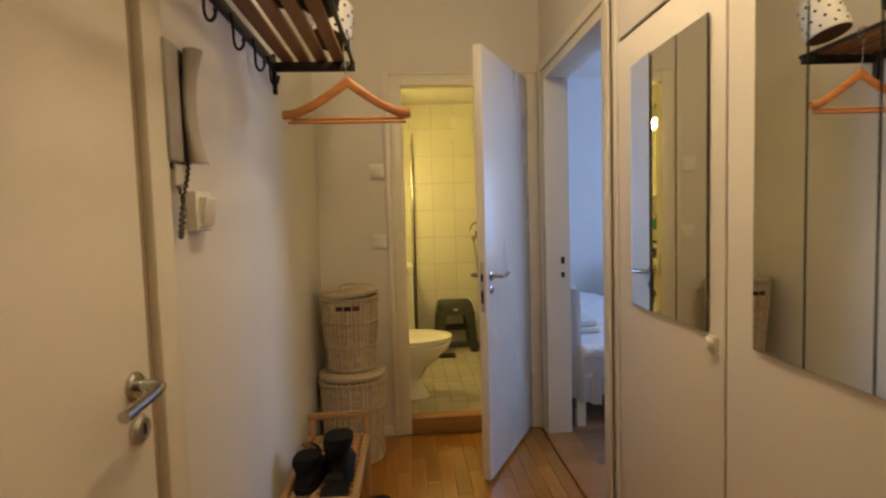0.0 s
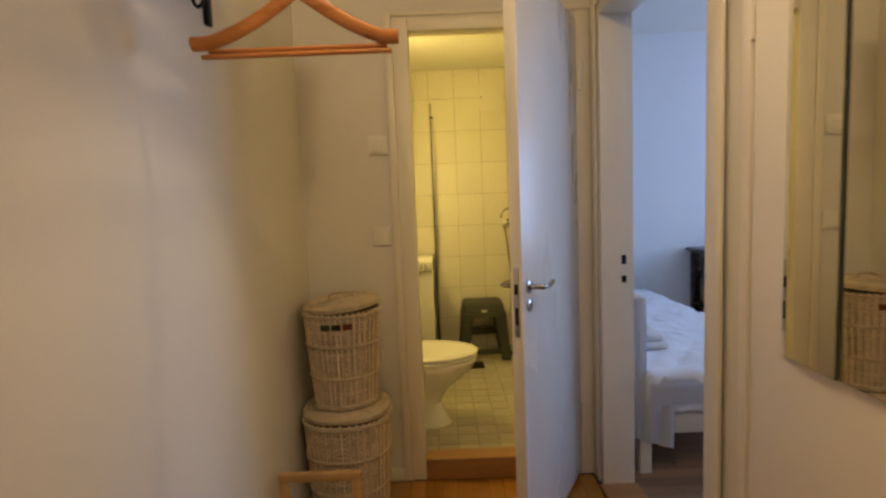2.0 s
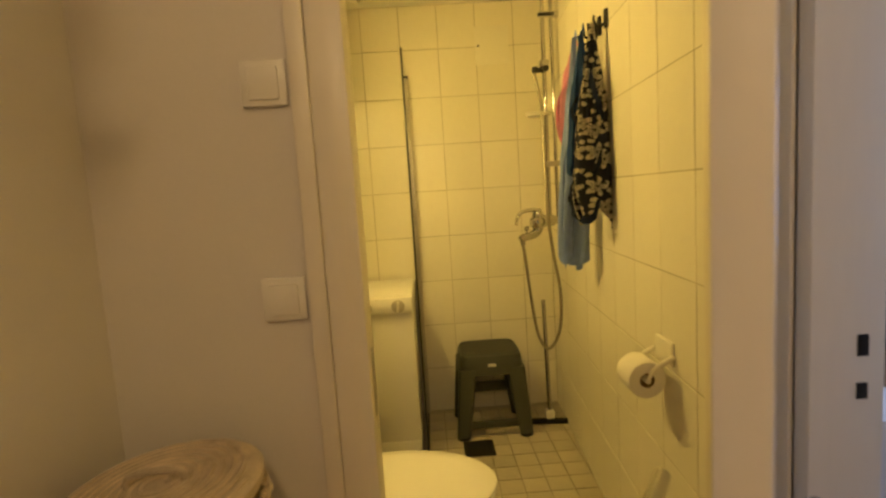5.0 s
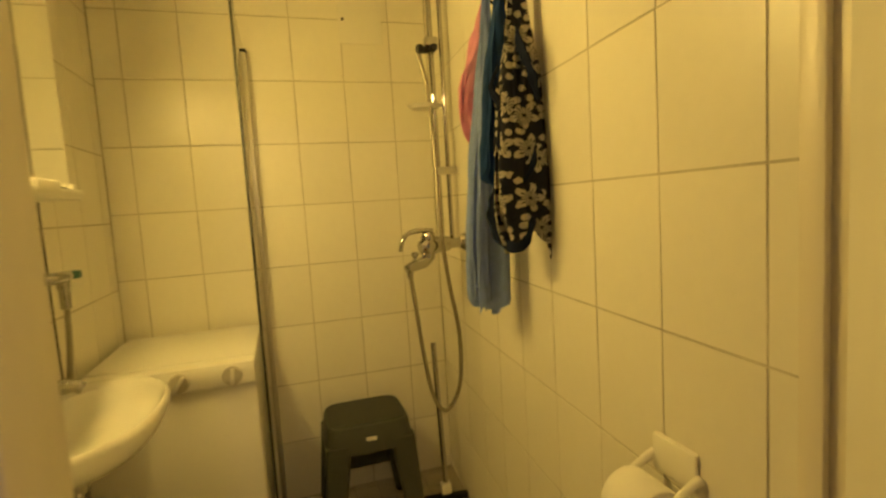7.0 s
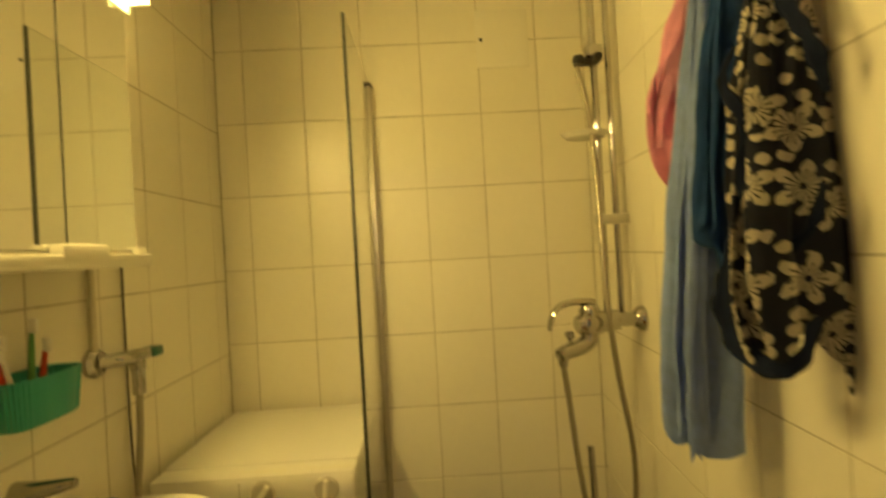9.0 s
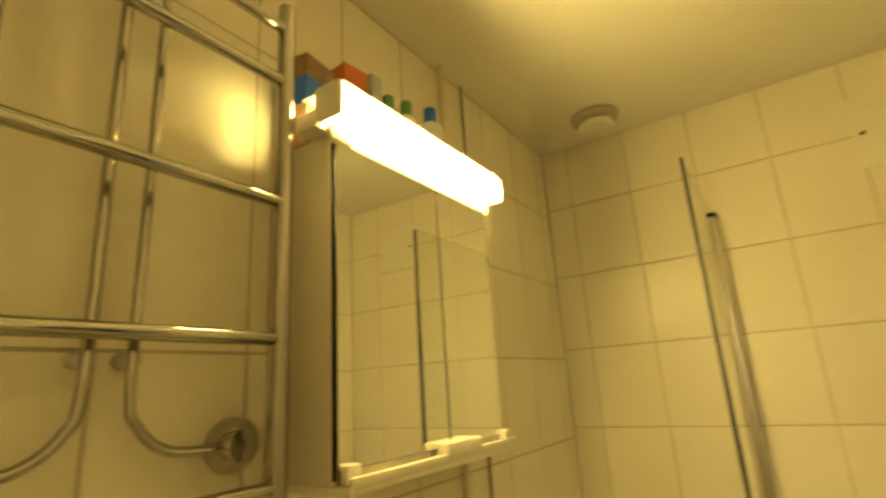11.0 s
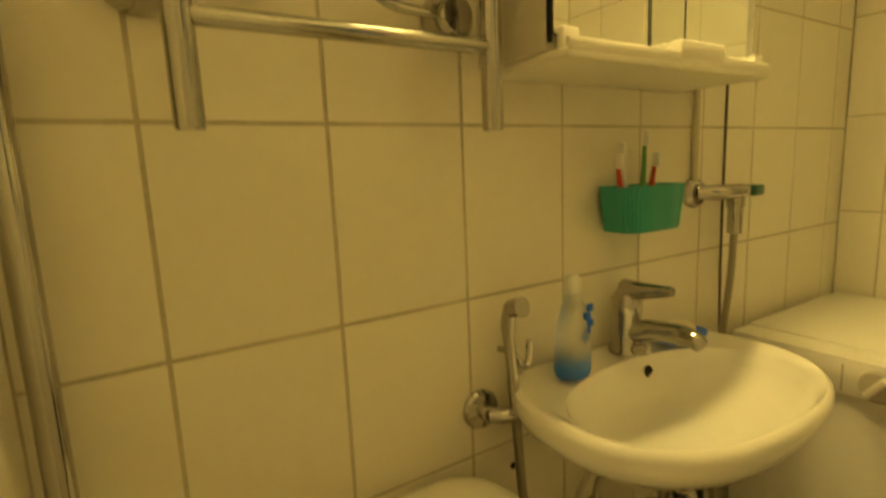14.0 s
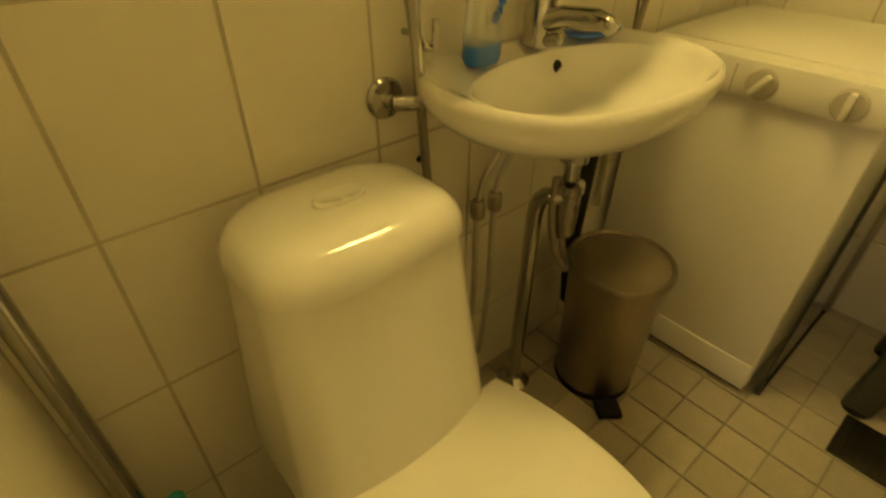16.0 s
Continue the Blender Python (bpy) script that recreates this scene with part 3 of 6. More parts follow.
for y in (1.02, 1.25, 1.48, 1.70, 1.915, 2.1):
    pts = smooth_path([(LX + 0.014, y, RZ - 0.012), (LX + 0.020, y, RZ - 0.05), (LX + 0.022, y, RZ - 0.10), (LX + 0.034, y, RZ - 0.118), (LX + 0.047, y, RZ - 0.108), (LX + 0.050, y, RZ - 0.092)], 4)
    hk = part("hook", tube(pts, 0.0045, 8), BLACKMETAL, cr)
    part("hook_tip", lathe([(0, 0), (0.006, 0.002), (0.007, 0.008), (0.004, 0.012), (0, 0.013)], (LX + 0.050, y, RZ - 0.096), seg=12), BLACKMETAL, hk)

# wooden hanger
HY, HXC, HZ = 1.93, -0.126, 1.70
hg = thing("coat_hanger", (HXC, HY, HZ), "varnished wooden hanger on the rack rail", "hanger")
bm = bmesh.new()
rings = []
for k in range(25):
    u = 2 * k / 24 - 1
    s = abs(u)
    x = HXC + 0.216 * u
    z = HZ + 0.070 - 0.128 * s ** 1.05 - 0.014 * math.sin(math.pi * s) + 0.010 * max(0, s - 0.85) / 0.15
    hh, tt = 0.041 - 0.011 * s, 0.012 + 0.020 * s ** 2
    y = HY - 0.035 * s ** 2
    rings.append([Vector((x, y + tt * 0.5 * math.cos(a), z + hh * 0.5 * math.sin(a))) for a in (2 * math.pi * j / 12 for j in range(12))])
add_loft(bm, rings)
part("shoulder_bow", bm, HANGWOOD, hg)
part("bar", tube([(HXC - 0.200, HY - 0.030, HZ - 0.074), (HXC + 0.200, HY - 0.030, HZ - 0.074)], 0.0055), HANGWOOD, hg)
part("bar", tube([(HXC - 0.190, HY - 0.018, HZ - 0.060), (HXC + 0.190, HY - 0.018, HZ - 0.060)], 0.0055), HANGWOOD, hg)
hook = [(HXC, HY, HZ + 0.078)] + [(HXC - 0.006 + 0.021 * math.cos(a), HY + 0.0, 1.915 + 0.021 * math.sin(a)) for a in [radians(d) for d in range(-100, 165, 20)]]
part("hook", tube(smooth_path(hook, 3), 0.0022, 8), CHROME, hg, "bent wire hook")

# hat with dots and a black bag on the rack
ht = thing("sun_hat", (-0.21, 2.14, RZ + 0.02), "white cloth hat with black dots on rack", "hat")
hm = pose(-0.215, 2.19, RZ + 0.075, -14, 10, 0)
bm = lathe([(0.082, 0.0), (0.084, 0.004), (0.080, 0.05), (0.074, 0.11), (0.070, 0.15), (0.0, 0.158), ], (0, 0, 0), seg=32, m=hm)
bm.faces.ensure_lookup_table()
part("crown", bm, mat("white_hat_cloth", (0.78, 0.76, 0.72), 0.9, vary=0.05, fine=260, bump=0.05), ht)
part("lining", lathe([(0.0, -0.002), (0.078, -0.003), (0.078, -0.001), (0.0, 0.0)], (0, 0, 0), seg=32, m=hm), mat("dark_hat_lining", (0.10, 0.065, 0.03), 0.9), ht, "dark brown lining")
for row in range(4):
    for k in range(10):
        a = 2 * math.pi * (k + 0.5 * (row % 2)) / 10
        r = 0.0825 - 0.009 * (row * 0.036 / 0.11)
        c = hm @ Vector((r * math.cos(a), r * math.sin(a), 0.022 + row * 0.034))
        n = hm.to_3x3() @ Vector((math.cos(a), math.sin(a), 0.08))
        part("dot", lathe([(0, -0.001), (0.0062, -0.001), (0.0062, 0.0008), (0, 0.001)], c, seg=10, m=n.to_track_quat("Z", "Y").to_matrix().to_4x4()), BLACKLEATHER, ht)
bg = thing("black_bag", (-0.28, 1.55, RZ + 0.02), "black cloth bag lying on the rack", "bag")
bm = bmesh.new()
bmesh.ops.create_icosphere(bm, subdivisions=4, radius=1)
for v in bm.verts:
    n = noise.noise(v.co * 1.7) * 0.22 + noise.noise(v.co * 5) * 0.07
    v.co = Vector((-0.21 + v.co.x * 0.13 * (1 + n), 1.69 + v.co.y * 0.21 * (1 + n), max(RZ + 0.021, RZ + 0.10 + v.co.z * 0.095 * (1 + n))))
part("body", bm, BLACKLEATHER, bg)
part("strap", tube(smooth_path([(-0.27, 1.56, RZ + 0.12), (-0.22, 1.60, RZ + 0.22), (-0.22, 1.72, RZ + 0.25), (-0.25, 1.82, RZ + 0.22), (-0.27, 1.88, RZ + 0.12)]), 0.008), BLACKLEATHER, bg)

# ceiling lamps of the hall: unseen fixtures added at the two hall lights
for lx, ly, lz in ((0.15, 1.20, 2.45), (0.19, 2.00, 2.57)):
    cl2 = thing("unseen_ceiling_lamp", (lx, ly, TOP), "unseen bulb holder added on the hallway ceiling", "ceiling lamp", "hallway ceiling lamps")
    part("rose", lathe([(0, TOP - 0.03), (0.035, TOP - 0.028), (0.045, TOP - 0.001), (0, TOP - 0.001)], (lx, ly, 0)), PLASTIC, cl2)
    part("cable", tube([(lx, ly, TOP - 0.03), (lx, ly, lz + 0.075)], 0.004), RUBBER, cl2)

# ---------------------------------------------------------------- wicker laundry baskets


def wicker(ob, cx, cy, z0, z1, rx, ry, taper, bands, p=2.0, stakes=40):
    """A basket wall: rows of rods woven round flat upright stakes, with roped bands."""
    n = stakes * 4

    def ring(z, grow=0.0):
        k = taper + (1 - taper) * (z - z0) / (z1 - z0)
        return oval(cx, cy, z, rx * k + grow, ry * k + grow, n, p)

    def swell(loop, amount, turn):
        return [q + (q - Vector((cx, cy, q.z))).normalized() * amount * math.cos(2 * math.pi * i / 8 + turn) + Vector((0, 0, 0.0012 * noise.noise(q * 40))) for i, q in enumerate(loop)]

    # inner wall coloured dark to give the shade between the rods
    bm = bmesh.new()
    add_loft(bm, [ring(z0 + (z1 - z0) * k / 6, -0.008) for k in range(7)])
    part("lining", bm, WICKERSHADE, ob)
    bm = bmesh.new()
    rows = int((z1 - z0 - 0.012) / 0.0098)
    for j in range(rows):
        loop = swell(ring(z0 + 0.010 + 0.0098 * j, -0.001), 0.0026, math.pi * (j % 2))
        add_tube(bm, loop + loop[:1], 0.0041 + 0.0004 * math.sin(j * 2.3), 5, False)
    part("weave", bm, WICKER, ob, "rows of woven rods", "stuff")
    bm = bmesh.new()
    for i in range(0, n, 4):
        cols = [ring(z0 + 0.004 + (z1 - z0 - 0.008) * k / 5, 0.0012)[i] for k in range(6)]
        rr = [0.0066 + 0.0008 * math.sin(i * 1.7 + k) for k in range(6)]
        add_tube(bm, cols, rr, 6)
    part("stake_wall", bm, WICKER, ob, "upright wicker stakes", "stuff")
    for z, count in bands:
        for j in range(count):
            loop = swell(ring(z + 0.0085 * j, 0.0075), 0.0014, math.pi * (j % 2))
            part("woven_band", tube(loop + loop[:1], 0.0052, 6), WICKER, ob)


def basket_lid(ob, cx, cy, z, rx, ry, tilt, p=2.0):
    m = Matrix.Translation((cx, cy, z)) @ pose(0, 0, 0, tilt[0], tilt[1], 0) @ Matrix.Translation((-cx, -cy, -z))
    bm = bmesh.new()
    rings = [oval(cx, cy, z - 0.010, rx - 0.01, ry - 0.01, 72, p), oval(cx, cy, z - 0.006, rx + 0.004, ry + 0.004, 72, p), oval(cx, cy, z + 0.010, rx + 0.006, ry + 0.006, 72, p),
             oval(cx, cy, z + 0.018, rx - 0.004, ry - 0.004, 72, p), oval(cx, cy, z + 0.022, rx * 0.6, ry * 0.6, 72, p), oval(cx, cy, z + 0.024, rx * 0.05, ry * 0.05, 72, p)]
    add_loft(bm, [[m @ v for v in r] for r in rings])
    ld = part("lid", bm, WICKER, ob)
    turns = [oval(cx, cy, z + 0.0195 + 0.004 * (1 - k / 480), rx * (0.1 + 0.85 * k / 480), ry * (0.1 + 0.85 * k / 480), 60, p)[k % 60] for k in range(480)]
    part("coil", tube([m @ v for v in turns], 0.0052, 6), WICKER, ld)
    part("loop_handle", tube([m @ v for v in smooth_path([(cx - 0.045, cy, z + 0.020), (cx - 0.04, cy, z + 0.040), (cx, cy, z + 0.046), (cx + 0.04, cy, z + 0.040), (cx + 0.045, cy, z + 0.020)], 4)], 0.006, 8), WICKER, ld)


BX, BY = -0.262, 2.86
lo = thing("laundry_basket", (BX, BY, 0), "large whitewashed wicker laundry basket on floor", "basket")
wicker(lo, BX, BY, 0.0, 0.455, 0.172, 0.172, 0.86, ((0.012, 2), (0.16, 1), (0.30, 1), (0.435, 2)), 2.4)
basket_lid(lo, BX, BY, 0.465, 0.172, 0.172, (0, 0), 2.4)
up = thing("laundry_basket", (BX, BY, 0.49), "smaller oval wicker basket standing on another basket", "basket")
wicker(up, BX, BY, 0.495, 0.890, 0.152, 0.152, 0.80, ((0.502, 2), (0.625, 1), (0.755, 1), (0.878, 1)))
basket_lid(up, BX, BY, 0.902, 0.150, 0.150, (1.5, -4.0))
for k, mt in enumerate((mat("label_green", (0.03, 0.05, 0.03), 0.8), mat("label_black", (0.015, 0.01, 0.01), 0.8), mat("label_red", (0.16, 0.03, 0.02), 0.8))):
    a = radians(-88 + (k - 1) * 16)
    c = Vector((BX + 0.1535 * math.cos(a), BY + 0.1535 * math.sin(a), 0.838))
    part("hand_hole", box(-0.0175, 0.0175, -0.006, 0.006, -0.011, 0.011, 0.002, m=Matrix.Translation(c) @ Matrix.Rotation(a + math.pi / 2, 4, "Z")), mt, up, "dark slot in the weave")

# ---------------------------------------------------------------- shoe bench and boots
sb = thing("shoe_bench", (-0.29, 2.2, 0), "low pale wooden shoe bench with lattice seat", "bench")
SX0, SX1, SY0, SY1, SZ = -0.425, -0.145, 1.70, 2.46, 0.295
for y in (SY0, SY1 - 0.022):
    part("end_post", box(SX0, SX0 + 0.03, y, y + 0.022, 0, 0.40, 0.004), BENCHWOOD, sb)
    part("end_post", box(SX1 - 0.03, SX1, y, y + 0.022, 0, 0.40, 0.004), BENCHWOOD, sb)
    part("top_rail", box(SX0, SX1, y - 0.001, y + 0.023, 0.372, 0.402, 0.004), BENCHWOOD, sb)
    part("seat_rail", box(SX0 + 0.03, SX1 - 0.03, y + 0.001, y + 0.021, SZ - 0.03, SZ - 0.004, 0.003), BENCHWOOD, sb)
for x in (SX0, SX1 - 0.024):
    part("side_rail", box(x, x + 0.024, SY0 + 0.022, SY1 - 0.022, SZ - 0.03, SZ + 0.004, 0.003), BENCHWOOD, sb)
for k in range(6):
    x = SX0 + 0.034 + k * 0.0375
    part("seat_slat", box(x, x + 0.018, SY0 + 0.02, SY1 - 0.02, SZ - 0.009, SZ, 0.002), BENCHWOOD, sb)
for k in range(18):
    y = SY0 + 0.03 + k * 0.0398
    part("cross_slat", box(SX0 + 0.024, SX1 - 0.024, y, y + 0.018, SZ - 0.017, SZ - 0.0092, 0.002), BENCHWOOD, sb)


def boot(x, y, z, turn, scale, high, label):
    ob = thing("boot", (x, y, z), label, "shoe", "boots on the shoe bench")
    m = pose(x, y, z, 0, 0, turn) @ Matrix.Scale(scale, 4)
    bm = bmesh.new()
    add_loft(bm, [[m @ v for v in oval(0, 0, h, 0.048, 0.135, 28, 2.6)] for h in (0.0, 0.02)])
    part("sole", bm, RUBBER, ob)
    bm = bmesh.new()
    rings = []
    for k in range(12):
        u = k / 11
        z1 = 0.02 + high * u
        ry = 0.130 - 0.075 * min(1, u * 1.9) ** 0.8
        cy = 0.0 - 0.055 * min(1, u * 1.9)
        rx = 0.046 + 0.004 * math.sin(u * 9)
        rings.append([m @ (v + Vector((0, 0, 0)) * 0) for v in oval(0.004 * math.sin(u * 7), cy, z1, rx, ry + 0.004 * math.sin(u * 11), 28, 2.4)])
    add_loft(bm, rings)
    part("upper", bm, BLACKLEATHER, ob)
    bm = bmesh.new()
    for k in range(4):
        add_tube(bm, [m @ Vector((-0.03, 0.045 - 0.022 * k, 0.075 + 0.018 * k)), m @ Vector((0, 0.056 - 0.022 * k, 0.082 + 0.018 * k)), m @ Vector((0.03, 0.045 - 0.022 * k, 0.075 + 0.018 * k))], 0.003, 6)
    part("laces", bm, RUBBER, ob)
    return ob


boot(-0.232, 2.11, SZ, 4, 1.15, 0.13, "black leather ankle boot on the bench")
boot(-0.335, 2.07, SZ, -6, 1.05, 0.09, "black low shoe on the bench")
boot(-0.215, 1.83, SZ, 10, 1.0, 0.08, "black leather boot turned aside on bench")
boot(-0.09, 2.20, 0.0, 6, 0.95, 0.12, "black boot on the floor beside bench")

# ---------------------------------------------------------------- bedroom
db = thing("daybed", (1.5, 4.0, 0), "white-sheeted daybed with covered low backrest", "bed")
part("frame", box(1.06, 1.90, 3.03, 5.08, 0.20, 0.30, 0.01), mat("cream_bed_base", (0.66, 0.60, 0.52), 0.8, bump=0.03), db)
for x in (1.075, 1.83):
    for y in (3.08, 4.98):
        part("leg", box(x - 0.028, x + 0.028, y - 0.028, y + 0.028, 0, 0.20, 0.006), FRAME, db)


def cloth_box(x0, x1, y0, y1, z0, z1, amp, seed, n=48, round_=0.03):
    """A soft sheeted slab with creases."""
    bm = bmesh.new()
    bmesh.ops.create_cube(bm, size=2)
    bmesh.ops.subdivide_edges(bm, edges=bm.edges[:], cuts=n, use_grid_fill=True)
    h = Vector(((x1 - x0) / 2, (y1 - y0) / 2, (z1 - z0) / 2))
    c = Vector(((x0 + x1) / 2, (y0 + y1) / 2, (z0 + z1) / 2))
    for v in bm.verts:
        q = Vector((v.co.x * h.x, v.co.y * h.y, v.co.z * h.z))
        inner = Vector([max(-(h[i] - round_), min(h[i] - round_, q[i])) for i in range(3)])
        d = q - inner
        q = inner + (d.normalized() * round_ if d.length > 1e-6 else d)
        nrm = d.normalized() if d.length > 1e-6 else Vector((0, 0, 1))
        s = q + Vector((seed, seed * 0.3, 0))
        w1 = noise.noise(Vector((s.x * 2.2 + s.y * 1.5, s.y * 5 - s.x * 6, s.z * 3)))
        w2 = noise.noise(Vector((s.x * 9 + s.y * 4, s.y * 11 - s.x * 3, s.z * 6)))
        v.co = c + q + nrm * amp * (abs(w1) * 1.6 - 0.5 + 0.8 * w2 + 0.9 * max(0.0, noise.noise(Vector((s.x * 16 + s.y * 9, s.y * 7 - s.x * 3, 4.0))) - 0.1))
    return bm


part("mattress", cloth_box(1.055, 1.905, 3.0, 5.1, 0.30, 0.50, 0.014, 3.0, 84), SHEET, db)
part("backrest", cloth_box(0.995, 1.065, 3.04, 5.06, 0.22, 0.86, 0.006, 8.0, 36, 0.025), SHEET, db, "backrest draped in a white sheet")


def hanging_cloth(p0, p1, drop, sway, seed, n=40, m=14, out=(0, -1, 0)):
    """A sheet edge hanging in folds from the line p0 to p1."""
    p0, p1, out = Vector(p0), Vector(p1), Vector(out)
    rows = []
    for j in range(m):
        w = j / (m - 1)
        row = []
        for i in range(n):
            u = i / (n - 1)
            ln = drop * (1 + 0.22 * noise.noise(Vector((u * 3 + seed, seed, 0))))
            fold = sway * (0.3 + w) * math.sin(u * 17 + 2.5 * noise.noise(Vector((u * 4, seed, w))))
            row.append(p0.lerp(p1, u) + out * (0.012 * min(1, w * 4) + fold) + Vector((0, 0, -ln * w)))
        rows.append(row)
    bm = bmesh.new()
    add_loft(bm, rows, cap=False, closed=False)
    bmesh.ops.solidify(bm, geom=bm.faces[:], thickness=0.003)
    return bm


part("sheet_edge", hanging_cloth((1.07, 3.0, 0.47), (1.90, 3.0, 0.47), 0.12, 0.006, 2.0), SHEET, db, "sheet edge hanging in folds")
part("sheet_corner", hanging_cloth((1.0, 3.035, 0.52), (1.18, 2.995, 0.47), 0.33, 0.014, 5.0, 24), SHEET, db, "loose hanging sheet corner")
part("backrest_cover_edge", hanging_cloth((0.993, 3.036, 0.84), (1.068, 3.036, 0.84), 0.55, 0.004, 9.0, 16), SHEET, db, "draped cover of the backrest")
tw = thing("folded_towel", (1.2, 3.45, 0.5), "folded white towel lying on the bed", "towel")
for k in range(2):
    part("fold", cloth_box(1.11, 1.31 - 0.02 * k, 3.32 + 0.01 * k, 3.60, 0.503 + 0.042 * k, 0.547 + 0.042 * k, 0.006, 20 + k, 18, 0.018), WHITET, tw)

DX0, DX1, DY0, DY1, DZ = 2.31, 3.75, 4.70, 5.15, 0.83
ds = thing("console_table", (3.0, 4.9, 0), "dark brown wooden console with drawers and shelves", "sideboard")
part("tabletop", box(DX0 - 0.03, DX1 + 0.03, DY0 - 0.02, DY1 + 0.02, DZ - 0.028, DZ, 0.005), WENGE, ds)
for x in (DX0, DX0 + 0.72, DX1 - 0.06):
    for y in (DY0, DY1 - 0.06):
        part("leg", box(x, x + 0.06, y, y + 0.06, 0, DZ - 0.028, 0.004), WENGE, ds)
part("apron", box(DX0 + 0.005, DX1 - 0.005, DY1 - 0.03, DY1 - 0.01, DZ - 0.2, DZ - 0.028, 0.003), WENGE, ds)
for y0, y1 in ((DY0 + 0.06, DY1 - 0.06),):
    part("side_panel", box(DX0 + 0.015, DX0 + 0.035, y0, y1, DZ - 0.2, DZ - 0.028, 0.002), WENGE, ds)
for k in range(2):
    x0 = DX0 + 0.064 + k * 0.72
    dr = part("drawer", box(x0, x0 + 0.65, DY0 + 0.006, DY0 + 0.026, DZ - 0.185, DZ - 0.034, 0.004), WENGE, ds)
    part("knob", lathe([(0, 0), (0.008, 0), (0.008, 0.012), (0.016, 0.018), (0.014, 0.027), (0, 0.03)], (x0 + 0.30, DY0 + 0.006, DZ - 0.11), m=Matrix.Rotation(radians(90), 4, "X")), CHROME, dr, "round chrome knob")
for z in (0.36, 0.10):
    part("shelf", box(DX0 + 0.01, DX1 - 0.01, DY0 + 0.01, DY1 - 0.01, z - 0.02, z, 0.003), WENGE, ds)
for k in range(2):
    x0 = DX0 + 0.11 + k * 0.70
    bx = thing("storage_box", (x0 + 0.27, 4.9, 0.36), "black storage box with silver clasp on shelf", "box", "boxes on the console shelf")
    part("body", box(x0, x0 + 0.52, DY0 + 0.03, DY1 - 0.08, 0.361, 0.565, 0.006), BLACKBOX, bx)
    part("lid", box(x0 - 0.006, x0 + 0.526, DY0 + 0.024, DY1 - 0.074, 0.545, 0.595, 0.008), BLACKBOX, bx)
    bm = bmesh.new()
    for dx in (0.22, 0.30):
        add_lathe(bm, [(0, 0), (0.009, 0), (0.009, 0.004), (0, 0.006)], (x0 + dx, DY0 + 0.03, 0.49), m=Matrix.Rotation(radians(90), 4, "X"), seg=14)
    part("clasp", bm, SILVERP, bx, "silver clasp")
for k in range(4):
    x0 = DX0 + 0.08 + k * 0.335
    bk = thing("shelf_basket", (x0 + 0.145, 4.9, 0.10), "brown wicker basket on console shelf", "basket", "baskets on the console shelf")
    part("body", box(x0, x0 + 0.29, DY0 + 0.02, DY1 - 0.06, 0.101, 0.31, 0.012), BROWNWICKER, bk)
    bm = bmesh.new()
    for j in range(9):
        add_tube(bm, [(x0 - 0.002 + 0.294 * i / 30, DY0 + 0.018 + 0.003 * math.sin(i * 1.6 + j * math.pi), 0.115 + j * 0.022) for i in range(31)], 0.008, 6)
    part("front_weave", bm, BROWNWICKER, bk, "", "stuff")
    part("hand_hole", box(x0 + 0.10, x0 + 0.19, DY0 + 0.004, DY0 + 0.03, 0.255, 0.285, 0.004), DARKHOLE, bk)
cd = thing("ball_candle", (2.46, 4.86, DZ), "white ball candle on a dark saucer", "candle")
part("saucer", lathe([(0, 0.0), (0.045, 0.0), (0.075, 0.010), (0.078, 0.013), (0.045, 0.006), (0, 0.005)], (2.46, 4.86, DZ)), BLACKBOX, cd)
part("wax_ball", lathe([(0.0, 0.006), (0.022, 0.008), (0.042, 0.022), (0.052, 0.045), (0.046, 0.07), (0.026, 0.088), (0.008, 0.092), (0, 0.092)], (2.46, 4.86, DZ)), WAX, cd)
part("wick", tube([(2.46, 4.86, DZ + 0.09), (2.461, 4.86, DZ + 0.102)], 0.0015, 6), DARKHOLE, cd)
rd = thing("portable_radio", (3.160, 4.92, DZ), "dark portable radio with raised silver handle", "radio")
bm = bmesh.new()
add_loft(bm, [[Vector((v.x, v.y, DZ + 0.002 + h)) for v in oval(3.16, 4.92, 0, rx, ry, 40, 3)] for h, rx, ry in ((0.0, 0.15, 0.10), (0.012, 0.19, 0.115), (0.06, 0.215, 0.125), (0.10, 0.20, 0.115), (0.128, 0.15, 0.085))])
part("body", bm, RADIOB, rd)
part("handle", tube(smooth_path([(2.975, 4.92, DZ + 0.08), (2.990, 4.92, DZ + 0.15), (3.060, 4.92, DZ + 0.205), (3.160, 4.92, DZ + 0.222), (3.260, 4.92, DZ + 0.205), (3.330, 4.92, DZ + 0.15), (3.345, 4.92, DZ + 0.08)]), 0.016), SILVERP, rd)
part("antenna", tube([(3.260, 5.02, DZ + 0.10), (2.910, 5.06, DZ + 0.66)], [0.004, 0.002], 8), CHROME, rd)
for x in (3.04, 3.28):
    part("speaker", lathe([(0, 0), (0.045, 0), (0.048, 0.006), (0.030, 0.004), (0, 0.002)], (x, 4.805, DZ + 0.06), m=Matrix.Rotation(radians(84), 4, "X")), SILVERP, rd, "round silver speaker grille")
tl = thing("table_lamp", (3.58, 4.96, DZ), "small table lamp glowing behind the radio", "table lamp")
part("base", lathe([(0, 0), (0.06, 0), (0.06, 0.012), (0.012, 0.03), (0.012, 0.26), (0, 0.26)], (3.58, 4.96, DZ)), STEEL, tl)
bm = bmesh.new()
add_loft(bm, [oval(3.58, 4.96, DZ + h, r, r, 32) for r, h in ((0.11, 0.22), (0.08, 0.38), (0.077, 0.38), (0.107, 0.22), (0.11, 0.22))], cap=False)
